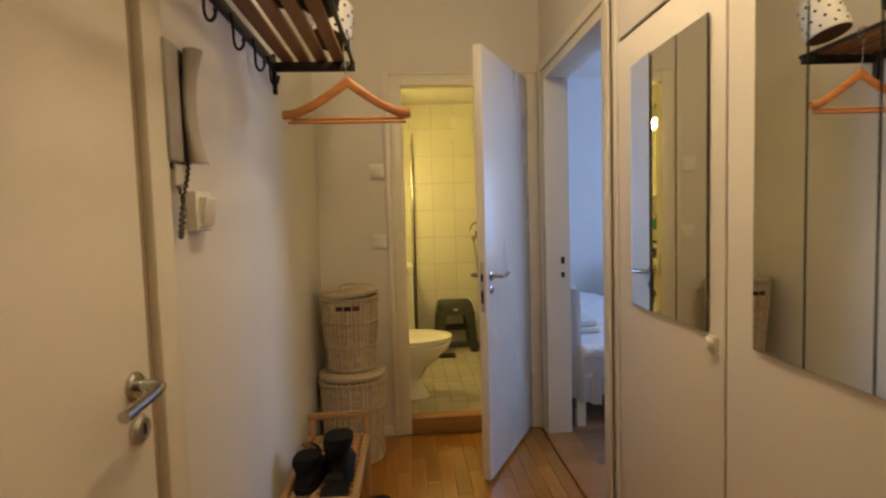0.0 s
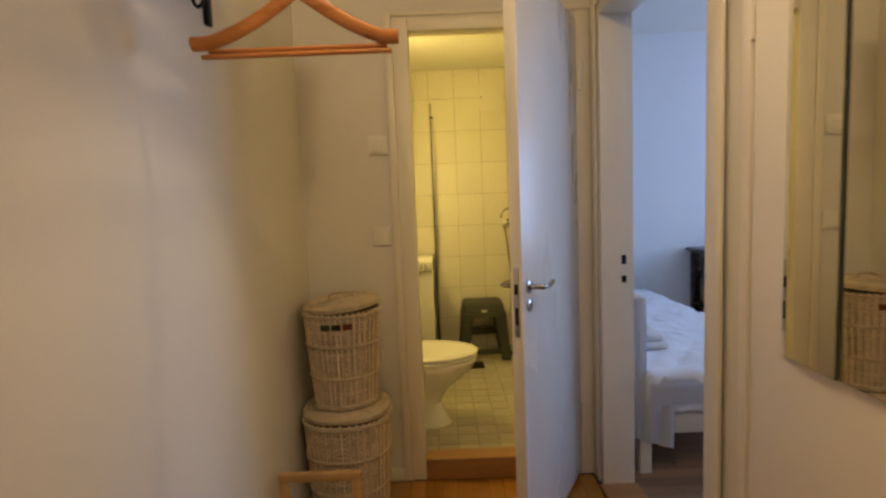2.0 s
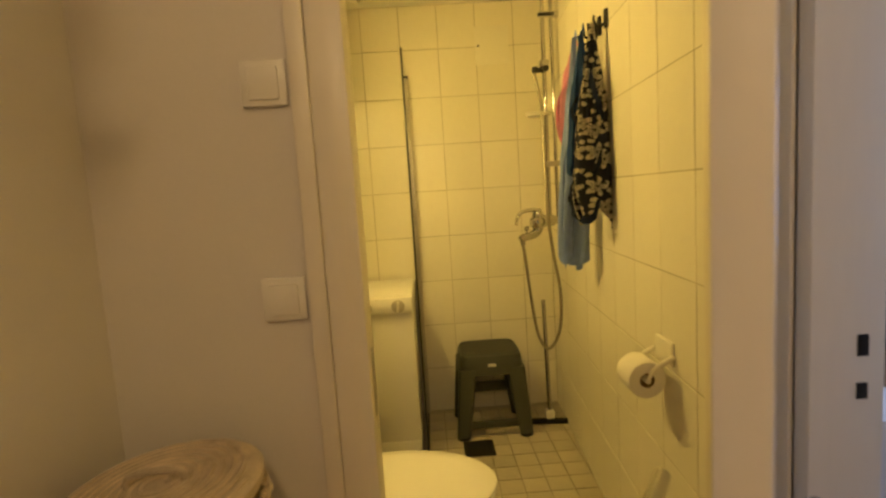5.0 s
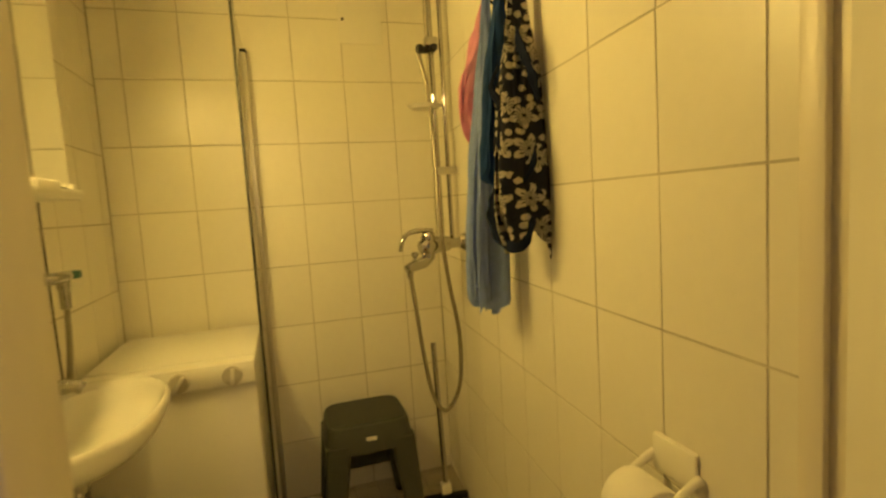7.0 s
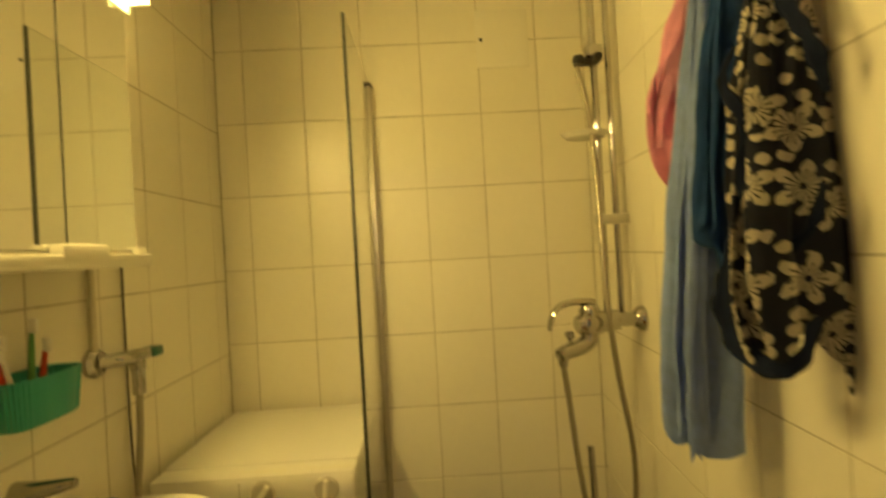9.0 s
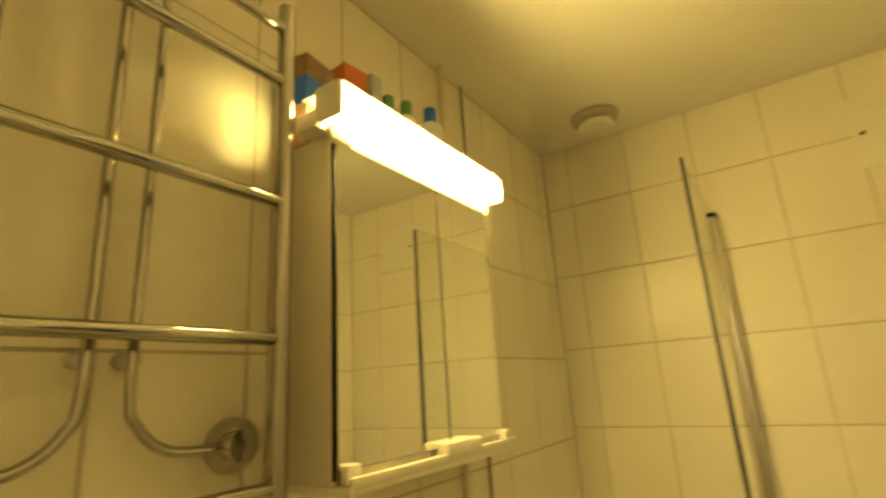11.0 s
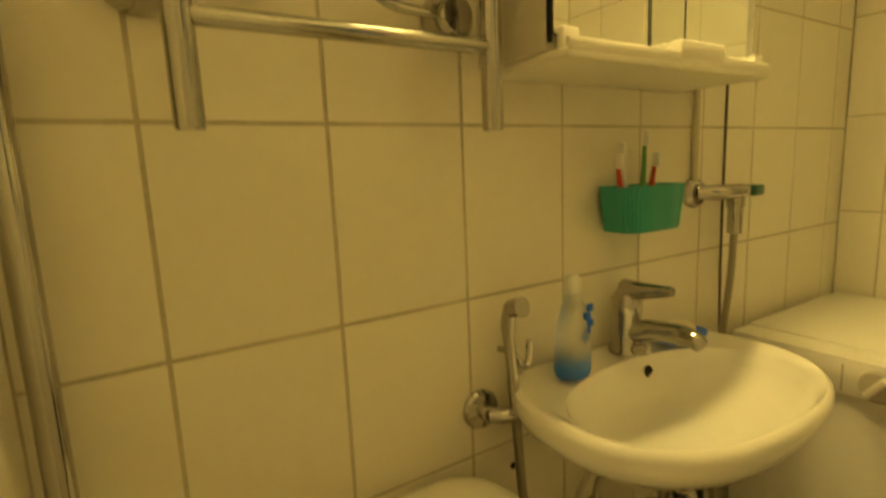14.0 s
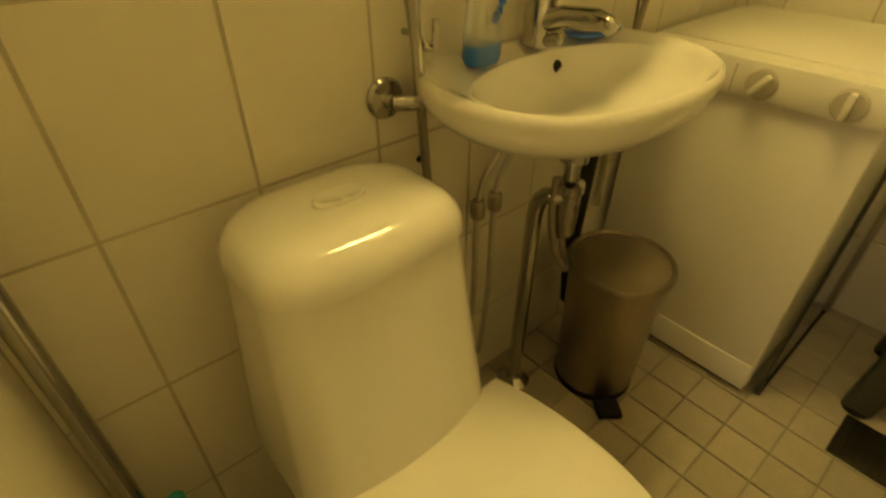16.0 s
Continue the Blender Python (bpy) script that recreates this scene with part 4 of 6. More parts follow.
part("shade", bm, mat("lamp_shade_paper", (0.8, 0.72, 0.55), 0.8), tl)

# ---------------------------------------------------------------- bathroom: toilet
TY = 3.535
to = thing("toilet", (-0.1, TY, BF), "white ceramic toilet with closed seat and cistern", "toilet")


def cistern_ring(z, front, half, cy, r, inset=0.0, bulge=0.012, back=BL + 0.008):
    """A ring flat at the wall, with rounded front corners and a slightly bowed front."""
    x0, x1, h = back + inset, front - inset, half - inset
    r = min(max(0.004, r - inset * 0.5), 0.45 * (x1 - x0))
    pts = []
    for k in range(9):
        a = -math.pi / 2 + math.pi / 2 * k / 8
        pts.append((x1 - r + r * math.cos(a), -(h - r) + r * math.sin(a)))
    for k in range(1, 8):
        u = -1 + 2 * k / 8
        pts.append((x1 + bulge * (1 - u * u), u * (h - r)))
    for k in range(9):
        a = math.pi / 2 * k / 8
        pts.append((x1 - r + r * math.cos(a), (h - r) + r * math.sin(a)))
    rb = min(0.085, 0.6 * h, 0.45 * (x1 - x0))
    for k in range(7):
        a = math.pi / 2 + math.pi / 2 * k / 6
        pts.append((x0 + rb + rb * math.cos(a), (h - rb) + rb * math.sin(a)))
    for k in range(7):
        a = math.pi + math.pi / 2 * k / 6
        pts.append((x0 + rb + rb * math.cos(a), -(h - rb) + rb * math.sin(a)))
    return [Vector((x, TY + cy + y, z)) for x, y in pts]


bm = bmesh.new()
add_loft(bm, [cistern_ring(0.455 + 0.323 * k, -0.120 - 0.076 * k, 0.1615 - 0.0145 * k, -0.011 + 0.016 * k, 0.050) for k in [j / 8 for j in range(9)]])
part("cistern", bm, CERAMIC, to)
bm = bmesh.new()
add_loft(bm, [cistern_ring(z, -0.190, 0.1505, 0.005, 0.053, i) for z, i in ((0.7795, 0.005), (0.781, 0.0), (0.788, 0.0), (0.800, 0.002), (0.813, 0.007), (0.823, 0.015), (0.830, 0.026), (0.8355, 0.042), (0.839, 0.060), (0.841, 0.080))])
ld = part("cistern_lid", bm, CERAMIC, to)
part("flush_button", lathe([(0, 0.836), (0.036, 0.836), (0.037, 0.844), (0.033, 0.848), (0.030, 0.8465), (0, 0.8455)], (-0.290, TY + 0.005, 0), sx=0.55), CERAMIC, ld)
bm = bmesh.new()
rings = []
for z, rx, ry, cx, p in ((BF + 0.001, 0.205, 0.105, -0.03, 2.6), (BF + 0.02, 0.195, 0.098, -0.03, 2.6), (0.20, 0.150, 0.082, -0.03, 2.5), (0.28, 0.165, 0.105, 0.00, 2.3), (0.35, 0.205, 0.150, 0.045, 2.2), (0.41, 0.228, 0.175, 0.085, 2.2), (0.440, 0.233, 0.180, 0.095, 2.2), (0.452, 0.228, 0.175, 0.095, 2.2)):
    rings.append(oval(cx, TY, z, rx, ry, 48, p))
add_loft(bm, rings)
part("bowl", bm, CERAMIC, to)
part("rear_block", box(-0.40, -0.10, TY - 0.10, TY + 0.10, BF + 0.001, 0.442, 0.03, 3), CERAMIC, to)


def seat_ring(z, g):
    """The outline of the seat: square at the cistern, round at the tip."""
    side = []
    for k in range(25):
        x = -0.150 + 0.487 * (1 - (1 - k / 24) ** 2)
        h = 0.203 * math.sqrt(max(0, 1 - ((x - 0.03) / 0.307) ** 2)) if x > 0.03 else 0.203 - 0.030 * ((0.03 - x) / 0.19) ** 2
        side.append((x, h))
    f = 1 - g / 0.203
    pts = [(0.06 + (x - 0.06) * f, h * f) for x, h in side]
    return [Vector((x, TY + h, z)) for x, h in pts] + [Vector((x, TY - h, z)) for x, h in reversed(pts[:-1])]


for nm, z0, z1, g in (("seat", 0.455, 0.472, 0.003), ("seat_lid", 0.474, 0.494, 0.0)):
    bm = bmesh.new()
    add_loft(bm, [seat_ring(z, g + q) for z, q in ((z0, 0.005), (z0 + 0.004, 0), (z1 - 0.006, 0), (z1 - 0.001, 0.006), (z1 + 0.001, 0.05), (z1 + 0.002, 0.14))])
    part(nm, bm, mat("seat_plastic", (0.82, 0.80, 0.73), 0.18, vary=0.01, bump=0), to)
for dy in (-0.075, 0.075):
    part("seat_hinge", lathe([(0, 0.45), (0.013, 0.45), (0.013, 0.500), (0.009, 0.506), (0, 0.506)], (-0.150, TY + dy, 0), seg=16), CERAMIC, to, "small white hinge cap")
tb = thing("toilet_brush", (-0.34, 3.235, BF), "teal toilet brush in its holder", "toilet brush")
part("holder", lathe([(0, 0.0), (0.045, 0.0), (0.05, 0.10), (0.045, 0.13), (0, 0.13)], (-0.35, 3.225, BF)), PLASTIC, tb)
part("handle", tube([(-0.35, 3.225, BF + 0.13), (-0.348, 3.228, BF + 0.27), (-0.345, 3.23, BF + 0.33)], [0.008, 0.010, 0.013]), TEAL, tb, "teal plastic handle")

# ---------------------------------------------------------------- washbasin and fittings
SYC = 3.960
ws = thing("washbasin", (BL, SYC, 0.78), "white ceramic washbasin fixed to tiled wall", "washbasin")


def basin_ring(z, cx, rx, ry, p=2.4, n=64):
    return [Vector((max(BL + 0.001, v.x), v.y, z)) for v in oval(cx, SYC, z, rx, ry, n, p)]


bm = bmesh.new()
add_loft(bm, [basin_ring(*a) for a in (
    (0.832, -0.30, 0.06, 0.055), (0.836, -0.30, 0.115, 0.10), (0.846, -0.287, 0.146, 0.165), (0.868, -0.272, 0.172, 0.222), (0.890, -0.266, 0.184, 0.246),
    (0.907, -0.264, 0.190, 0.255), (0.922, -0.264, 0.193, 0.257), (0.932, -0.264, 0.190, 0.254), (0.937, -0.263, 0.183, 0.247), (0.935, -0.252, 0.172, 0.236),
    (0.924, -0.222, 0.134, 0.222, 2.2), (0.902, -0.222, 0.127, 0.211, 2.2), (0.875, -0.228, 0.106, 0.176, 2.2), (0.858, -0.236, 0.064, 0.10, 2.1), (0.855, -0.245, 0.022, 0.024, 2.0))])
part("bowl", bm, CERAMIC, ws)
part("overflow", lathe([(0, -0.001), (0.0105, -0.001), (0.0105, 0.002), (0, 0.002)], (-0.342, SYC + 0.062, 0.895), seg=16, m=Matrix.Rotation(radians(75), 4, "Y"), sx=1.3), DARKHOLE, ws, "dark oval overflow hole")

fa = thing("basin_tap", (-0.368, 4.0, 0.935), "chrome single-lever tap on the washbasin", "tap")
FT = (-0.370, 3.995)
part("body", lathe([(0, 0), (0.030, 0), (0.030, 0.006), (0.026, 0.012), (0.025, 0.070), (0.027, 0.074), (0.026, 0.100), (0.018, 0.112), (0, 0.114)], (*FT, 0.934)), CHROME, fa)
part("spout", tube(smooth_path([(FT[0] + 0.015, FT[1], 0.975), (FT[0] + 0.06, FT[1] + 0.004, 0.986), (FT[0] + 0.115, FT[1] + 0.008, 0.988), (FT[0] + 0.135, FT[1] + 0.009, 0.978)], 4), [0.019] * 4 + [0.017] * 4 + [0.014] * 4 + [0.012], 14), CHROME, fa)
part("lever", tube([(FT[0] - 0.005, FT[1], 1.046), (FT[0] + 0.03, FT[1], 1.050), (FT[0] + 0.085, FT[1] + 0.004, 1.058)], [0.020, 0.015, 0.008], 12), CHROME, fa)
part("lift_rod", lathe([(0, 0), (0.009, 0.0), (0.011, 0.012), (0.009, 0.026), (0, 0.028)], (FT[0] + 0.026, FT[1] - 0.008, 0.945), m=AXIS_X @ pose(0, 0, 0, 0, -20, 0)), CHROME, fa)

so = thing("soap_bottle", (-0.362, 3.85, 0.935), "clear pump bottle with blue liquid soap", "soap bottle")
SBX = (-0.355, 3.845)
part("liquid", lathe([(0, 0.002), (0.027, 0.002), (0.0300, 0.008), (0.0298, 0.026), (0.029, 0.029), (0, 0.029)], (*SBX, 0.935), sx=0.75), LIQUID, so, "bright blue liquid")
part("body", lathe([(0, 0.0), (0.029, 0.0), (0.0325, 0.007), (0.032, 0.045), (0.0285, 0.085), (0.021, 0.112), (0.013, 0.126), (0.013, 0.138), (0, 0.138)], (*SBX, 0.935), sx=0.78), BOTTLE, so)
part("cap", lathe([(0, 0.138), (0.014, 0.138), (0.013, 0.158), (0.008, 0.164), (0, 0.165)], (*SBX, 0.935)), CLEARCAP, so)
for k, (dy, dz) in enumerate(((0.010, 0.100), (0.017, 0.088), (0.012, 0.076), (0.018, 0.112), (0.006, 0.066))):
    part("print", box(SBX[0] + 0.0165, SBX[0] + 0.0235 - 0.001 * k, SBX[1] + dy - 0.007, SBX[1] + dy + 0.007, 0.935 + dz - 0.007, 0.935 + dz + 0.006, 0.003), BLUEP, so, "blue printed mark")
sd = thing("soap_dish", (-0.352, 4.13, 0.935), "flat blue soap dish on basin rim", "soap dish")
bm = bmesh.new()
add_loft(bm, [oval(-0.352, 4.125, z, rx, ry, 32, 2.6) for z, rx, ry in ((0.936, 0.030, 0.055), (0.941, 0.036, 0.064), (0.945, 0.036, 0.064), (0.943, 0.030, 0.057))])
part("dish", bm, BLUEP, sd)
bm = bmesh.new()
add_loft(bm, [oval(-0.352, 4.118, z, rx, ry, 28, 2.6) for z, rx, ry in ((0.944, 0.020, 0.034), (0.948, 0.025, 0.040), (0.958, 0.025, 0.040), (0.964, 0.019, 0.032))])
sp = thing("soap_bar", (-0.352, 4.118, 0.944), "worn cream soap bar on blue dish", "soap")
part("bar", bm, SOAPM, sp)

# pipes under the basin
DRY = 4.035
tr = thing("basin_trap", (-0.28, DRY, BF), "chrome bottle trap and drain pipe under basin", "drain pipe")
part("tailpiece", tube([(-0.285, DRY, 0.836), (-0.285, DRY, 0.66)], 0.016, 16), CHROME, tr)
part("nut", lathe([(0, 0), (0.028, 0), (0.028, 0.022), (0.024, 0.028), (0, 0.028)], (-0.285, DRY, 0.735), seg=12), CHROME, tr)
part("bottle", lathe([(0, 0.0), (0.020, 0.0), (0.026, 0.01), (0.026, 0.10), (0.030, 0.104), (0.030, 0.122), (0.018, 0.13), (0, 0.13)], (-0.285, DRY, 0.565)), CHROME, tr)
part("drain_pipe", tube(smooth_path([(-0.285, DRY - 0.010, 0.655), (-0.30, DRY - 0.022, 0.657), (-0.318, DRY - 0.030, 0.652), (-0.330, DRY - 0.035, 0.625), (-0.333, DRY - 0.035, 0.55), (-0.333, DRY - 0.035, 0.30), (-0.333, DRY - 0.035, BF)], 4), 0.017, 14), CHROME, tr)
part("collar", lathe([(0, 0), (0.018, 0.0), (0.020, 0.008), (0.034, 0.018), (0.038, 0.026), (0, 0.026)], (-0.285, DRY, 0.808)), CHROME, tr)
part("waste_hose", tube(smooth_path([(-0.30, DRY - 0.025, 0.70), (-0.292, DRY - 0.034, 0.62), (-0.275, DRY - 0.03, 0.545), (-0.262, DRY - 0.005, 0.49), (-0.285, DRY + 0.035, 0.468), (-0.34, DRY + 0.09, 0.48)]), 0.008, 10), HOSE, tr, "dull grey flexible hose")
part("floor_flange", lathe([(0, 0), (0.040, 0), (0.042, 0.006), (0.022, 0.024), (0, 0.024)], (-0.333, DRY - 0.035, BF)), CHROME, tr)
for k, y in enumerate((3.878, 3.925)):
    hs = thing("supply_hose", (-0.38, y, 0.5), "braided supply hose with shutoff valve", "hose", "hoses under the basin")
    part("hose", tube(smooth_path([(-0.36, SYC + 0.03 * k, 0.80), (-0.372, y + 0.03, 0.74), (-0.378, y, 0.66), (-0.378, y, 0.42), (-0.39, y - 0.005, 0.20)]), 0.0065, 8), STEEL, hs)
    part("valve", lathe([(0, 0), (0.012, 0), (0.015, 0.006), (0.015, 0.034), (0.012, 0.04), (0, 0.04)], (-0.378, y, 0.625), seg=12), HOSE, hs, "dull metal valve body")
part("wall_plug", lathe([(0, 0), (0.006, 0), (0.006, 0.003), (0, 0.004)], (BL, 3.765, 0.775), seg=12, m=AXIS_X), RUBBER, tr, "small dark plug in the tile")

bd = thing("bidet_shower", (BL, 3.70, 0.9), "chrome hand bidet shower in wall holder", "bidet shower")
part("rosette", lathe([(0, 0), (0.031, 0), (0.032, 0.005), (0.028, 0.011), (0.013, 0.014), (0.012, 0.030), (0, 0.030)], (BL, 3.70, 0.897), m=AXIS_X), CHROME, bd)
part("outlet", tube([(BL + 0.028, 3.70, 0.897), (BL + 0.040, 3.712, 0.897), (BL + 0.046, 3.735, 0.897)], 0.012), CHROME, bd)
part("holder", tube(smooth_path([(BL, 3.742, 0.985), (BL + 0.03, 3.745, 0.985), (BL + 0.042, 3.752, 0.968), (BL + 0.042, 3.765, 0.97), (BL + 0.042, 3.768, 1.005)], 4), 0.005, 8), CHROME, bd, "bent wire holder")
part("spray_handle", tube(smooth_path([(BL + 0.046, 3.735, 0.90), (BL + 0.042, 3.733, 0.97), (BL + 0.038, 3.730, 1.03), (BL + 0.044, 3.732, 1.060), (BL + 0.066, 3.735, 1.068)], 4), [0.009] * 8 + [0.011] * 4 + [0.014] * 4 + [0.016], 12), CHROME, bd)
part("hose", tube(smooth_path([(BL + 0.046, 3.735, 0.895), (BL + 0.046, 3.742, 0.80), (BL + 0.042, 3.755, 0.66), (BL + 0.04, 3.745, 0.45), (BL + 0.03, 3.72, 0.22)]), 0.0075, 10), HOSE, bd)

dh = thing("drain_hose", (-0.37, 4.22, 0.3), "black corrugated drain hose under basin", "hose")
hose = smooth_path([(BL + 0.03, 4.235, 0.83), (BL + 0.045, 4.225, 0.74), (BL + 0.05, 4.215, 0.60), (BL + 0.05, 4.21, 0.42), (BL + 0.045, 4.25, 0.20)], 16)
part("hose", tube(hose, [0.019 + 0.0015 * (k % 2) for k in range(len(hose))], 12), RUBBER, dh)

# pedal bin
PX, PY = -0.212, 4.185
pb = thing("pedal_bin", (PX, PY, BF), "round steel pedal bin beside washing machine", "bin")
BINSTEEL = mat("brown_brushed_bin_steel", (0.40, 0.35, 0.27), 0.30, metal=1.0, vary=0.12, scale=6, fine=150, bump=0.01, stretch=(1, 1, 0.1))
part("body", lathe([(0, 0), (0.096, 0), (0.098, 0.012), (0.113, 0.362), (0.0, 0.362)], (PX, PY, BF), seg=40), BINSTEEL, pb)
part("base_ring", lathe([(0, 0.0), (0.101, 0.0), (0.101, 0.016), (0, 0.016)], (PX, PY, BF), seg=40), RUBBER, pb)
part("lid", lathe([(0, 0.363), (0.116, 0.363), (0.122, 0.367), (0.123, 0.379), (0.119, 0.386), (0.113, 0.386), (0.110, 0.382), (0.06, 0.389), (0.0, 0.391)], (PX, PY, BF), seg=40), BINSTEEL, pb)
part("pedal", box(-0.030, 0.030, -0.158, -0.106, 0.004, 0.022, 0.004, m=Matrix.Translation((PX, PY, BF)) @ Matrix.Rotation(radians(52), 4, "Z")), RUBBER, pb, "black plastic pedal")

# ---------------------------------------------------------------- washing machine
X0, X1, Y0, Y1, ZT = -0.395, 0.088, 4.405, 4.935, 0.885
wm = thing("washing_machine", (-0.15, 4.67, BF), "white washing machine with two round dials", "washing machine")
part("body", box(X0, X1, Y0 + 0.004, Y1, BF + 0.03, ZT - 0.075, 0.006), ENAMEL, wm)
# black filler stands for the shade in the gap under the machine
part("plinth", box(X0 + 0.01, X1 - 0.01, Y0 + 0.02, Y1 - 0.02, BF, BF + 0.032), RUBBER, wm, "recessed filler coloured dark for the gap's shade")
part("kick_plate", box(X0 + 0.002, X1 - 0.002, Y0, Y0 + 0.012, BF + 0.022, BF + 0.105, 0.003), ENAMEL, wm)
cp = part("control_panel", box(X0, X1, Y0 - 0.012, Y0 + 0.06, ZT - 0.078, ZT - 0.008, 0.008), ENAMEL, wm)
part("drawer_line", box(X0 + 0.21, X0 + 0.2125, Y0 - 0.0130, Y0 - 0.011, ZT - 0.070, ZT - 0.016), GREYPLASTIC, cp)
for x in (-0.128, 0.022):
    k = part("dial", lathe([(0, 0), (0.030, 0), (0.030, 0.004), (0.026, 0.010), (0, 0.010)], (x, Y0 - 0.012, ZT - 0.043), m=Matrix.Rotation(radians(90), 4, "X")), mat("pale_grey_dial", (0.52, 0.49, 0.42), 0.35), cp, "pale grey dial")
    part("grip", box(-0.006, 0.006, -0.022, 0.0, -0.025, 0.025, 0.004, m=Matrix.Translation((x, Y0 - 0.012, ZT - 0.043)) @ Matrix.Rotation(radians(35 if x < 0 else 5), 4, "Y")), PLASTIC, k)
part("lid", box(X0 - 0.002, X1 + 0.002, Y0 + 0.062, Y1 - 0.06, ZT - 0.075, ZT, 0.008), ENAMEL, wm)
part("front_lip", box(X0 - 0.002, X1 + 0.002, Y0 - 0.010, Y0 + 0.060, ZT - 0.020, ZT - 0.003, 0.006), ENAMEL, wm)
for x in (-0.03, -0.19):
    part("groove", box(x, x + 0.11, Y0 + 0.005, Y0 + 0.022, ZT - 0.0035, ZT - 0.0018, 0.0008), PLASTIC, wm)
part("rear_strip", box(X0 - 0.002, X1 + 0.002, Y1 - 0.058, Y1, ZT - 0.075, ZT - 0.004, 0.006), ENAMEL, wm)

# shower glass
sg = thing("shower_screen", (0.115, 4.7, BF), "clear glass shower screen with steel wall profile", "shower screen")
pane = part("pane", box(0.112, 0.118, 4.445, 4.935, BF + 0.012, 2.0), PANE, sg)
pane.visible_shadow = False
part("edge_seal", box(0.1105, 0.1195, 4.438, 4.4449, BF + 0.008, 2.0, 0.001), mat("dark_seal", (0.035, 0.04, 0.03), 0.35), sg, "dark vertical edge seal")
part("wall_profile", box(0.102, 0.128, 4.918, BB, BF + 0.005, 1.975, 0.003), STEEL, sg)
part("floor_seal", box(0.108, 0.122, 4.445, 4.935, BF, BF + 0.0118, 0.002), RUBBER, sg)
part("top_cap", box(0.100, 0.130, 4.912, BB - 0.001, 1.9755, 1.985, 0.002), RUBBER, sg)

# ---------------------------------------------------------------- shower
sh = thing("shower_set", (0.8, 4.55, 1.15), "chrome shower mixer with riser pipes and hose", "shower")
PYB, PXA, PXB = 4.575, 0.785, 0.826
part("riser_pipe", tube([(PXB, PYB, 1.19), (PXB, PYB, BC)], 0.0085, 12), CHROME, sh)
part("slide_bar", tube([(PXA, PYB, 1.20), (PXA, PYB, 2.24)], 0.010, 12), CHROME, sh)
for z in (2.15, 1.455):
    bk = part("bar_bracket", box(PXA - 0.018, right_x(PYB), PYB - 0.014, PYB + 0.014, z - 0.014, z + 0.014, 0.004), STEEL, sh)
bm = box(PXA - 0.040, PXA + 0.014, PYB - 0.012, PYB + 0.012, 1.888, 1.908, 0.004)
add_lathe(bm, [(0, 0), (0.014, 0), (0.017, 0.012), (0.013, 0.026), (0, 0.026)], (PXA - 0.045, PYB - 0.012, 1.885))
add_lathe(bm, [(0, 0), (0.012, 0), (0.014, 0.006), (0.014, 0.026), (0.010, 0.032), (0, 0.032)], (PXA + 0.004, PYB - 0.036, 1.900), seg=14, m=AXIS_Y)
sld = part("slider", bm, BLACKMETAL, sh, "black hand-shower slider")
part("slider_clamp", box(PXA - 0.022, PXA + 0.026, PYB - 0.016, PYB + 0.016, 1.910, 1.944, 0.005), CHROME, sld, "chrome clamp block")
part("bracket_band", box(PXA - 0.024, PXB + 0.012, PYB - 0.017, PYB - 0.0145, 2.140, 2.156, 0.001), BLACKMETAL, sh, "dark band on the bracket")
part("soap_tray", lathe([(0, 0), (0.045, 0), (0.055, 0.014), (0.052, 0.014), (0.043, 0.004), (0, 0.004)], (PXA - 0.035, PYB, 1.685), sx=1.2), mat("clear_tray_plastic", (0.70, 0.68, 0.60), 0.15), sh, "clear plastic tray")
bm = tube([(right_x(4.5) - 0.004, 4.50, 1.185), (0.79, 4.50, 1.185), (0.785, 4.50, 1.185), (0.735, 4.495, 1.183), (0.73, 4.495, 1.183), (0.690, 4.49, 1.180), (0.672, 4.488, 1.178)], [0.019, 0.019, 0.027, 0.029, 0.033, 0.033, 0.022], 18)
part("mixer_body", bm, CHROME, sh)
part("inlet_rosette", lathe([(0, 0), (0.034, 0), (0.034, 0.008), (0.022, 0.024), (0, 0.024)], (right_x(4.5), 4.50, 1.185), m=AXIS_X @ Matrix.Rotation(math.pi, 4, "X")), CHROME, sh)
part("mixer_collar", lathe([(0, 0), (0.026, 0), (0.028, 0.010), (0.026, 0.024), (0.018, 0.034), (0, 0.036)], (0.712, 4.492, 1.200), m=Matrix.Rotation(radians(-18), 4, "Y")), CHROME, sh)
bm, lever = bmesh.new(), []
lever_path = smooth_path([(0.722, 4.492, 1.236), (0.690, 4.489, 1.240), (0.650, 4.484, 1.238), (0.620, 4.478, 1.226), (0.603, 4.473, 1.200), (0.596, 4.470, 1.172)], 4)
for k, q in enumerate(lever_path):
    u = k / (len(lever_path) - 1)
    d = (lever_path[min(k + 1, len(lever_path) - 1)] - lever_path[max(k - 1, 0)]).normalized()
    up = Vector((0, 1, 0)).cross(d)
    wide, thick = 0.019 - 0.009 * u, 0.011 - 0.005 * u
    lever.append([q + Vector((0, wide, 0)) * math.cos(a) + up * thick * math.sin(a) for a in (2 * math.pi * j / 14 for j in range(14))])
add_loft(bm, lever)
part("mixer_lever", bm, CHROME, sh)
part("mixer_spout", tube(smooth_path([(0.708, 4.492, 1.165), (0.698, 4.488, 1.135), (0.665, 4.478, 1.120), (0.632, 4.470, 1.114), (0.612, 4.464, 1.104)], 4), [0.024] * 4 + [0.021] * 4 + [0.019] * 4 + [0.018] * 4 + [0.012], 14), CHROME, sh)
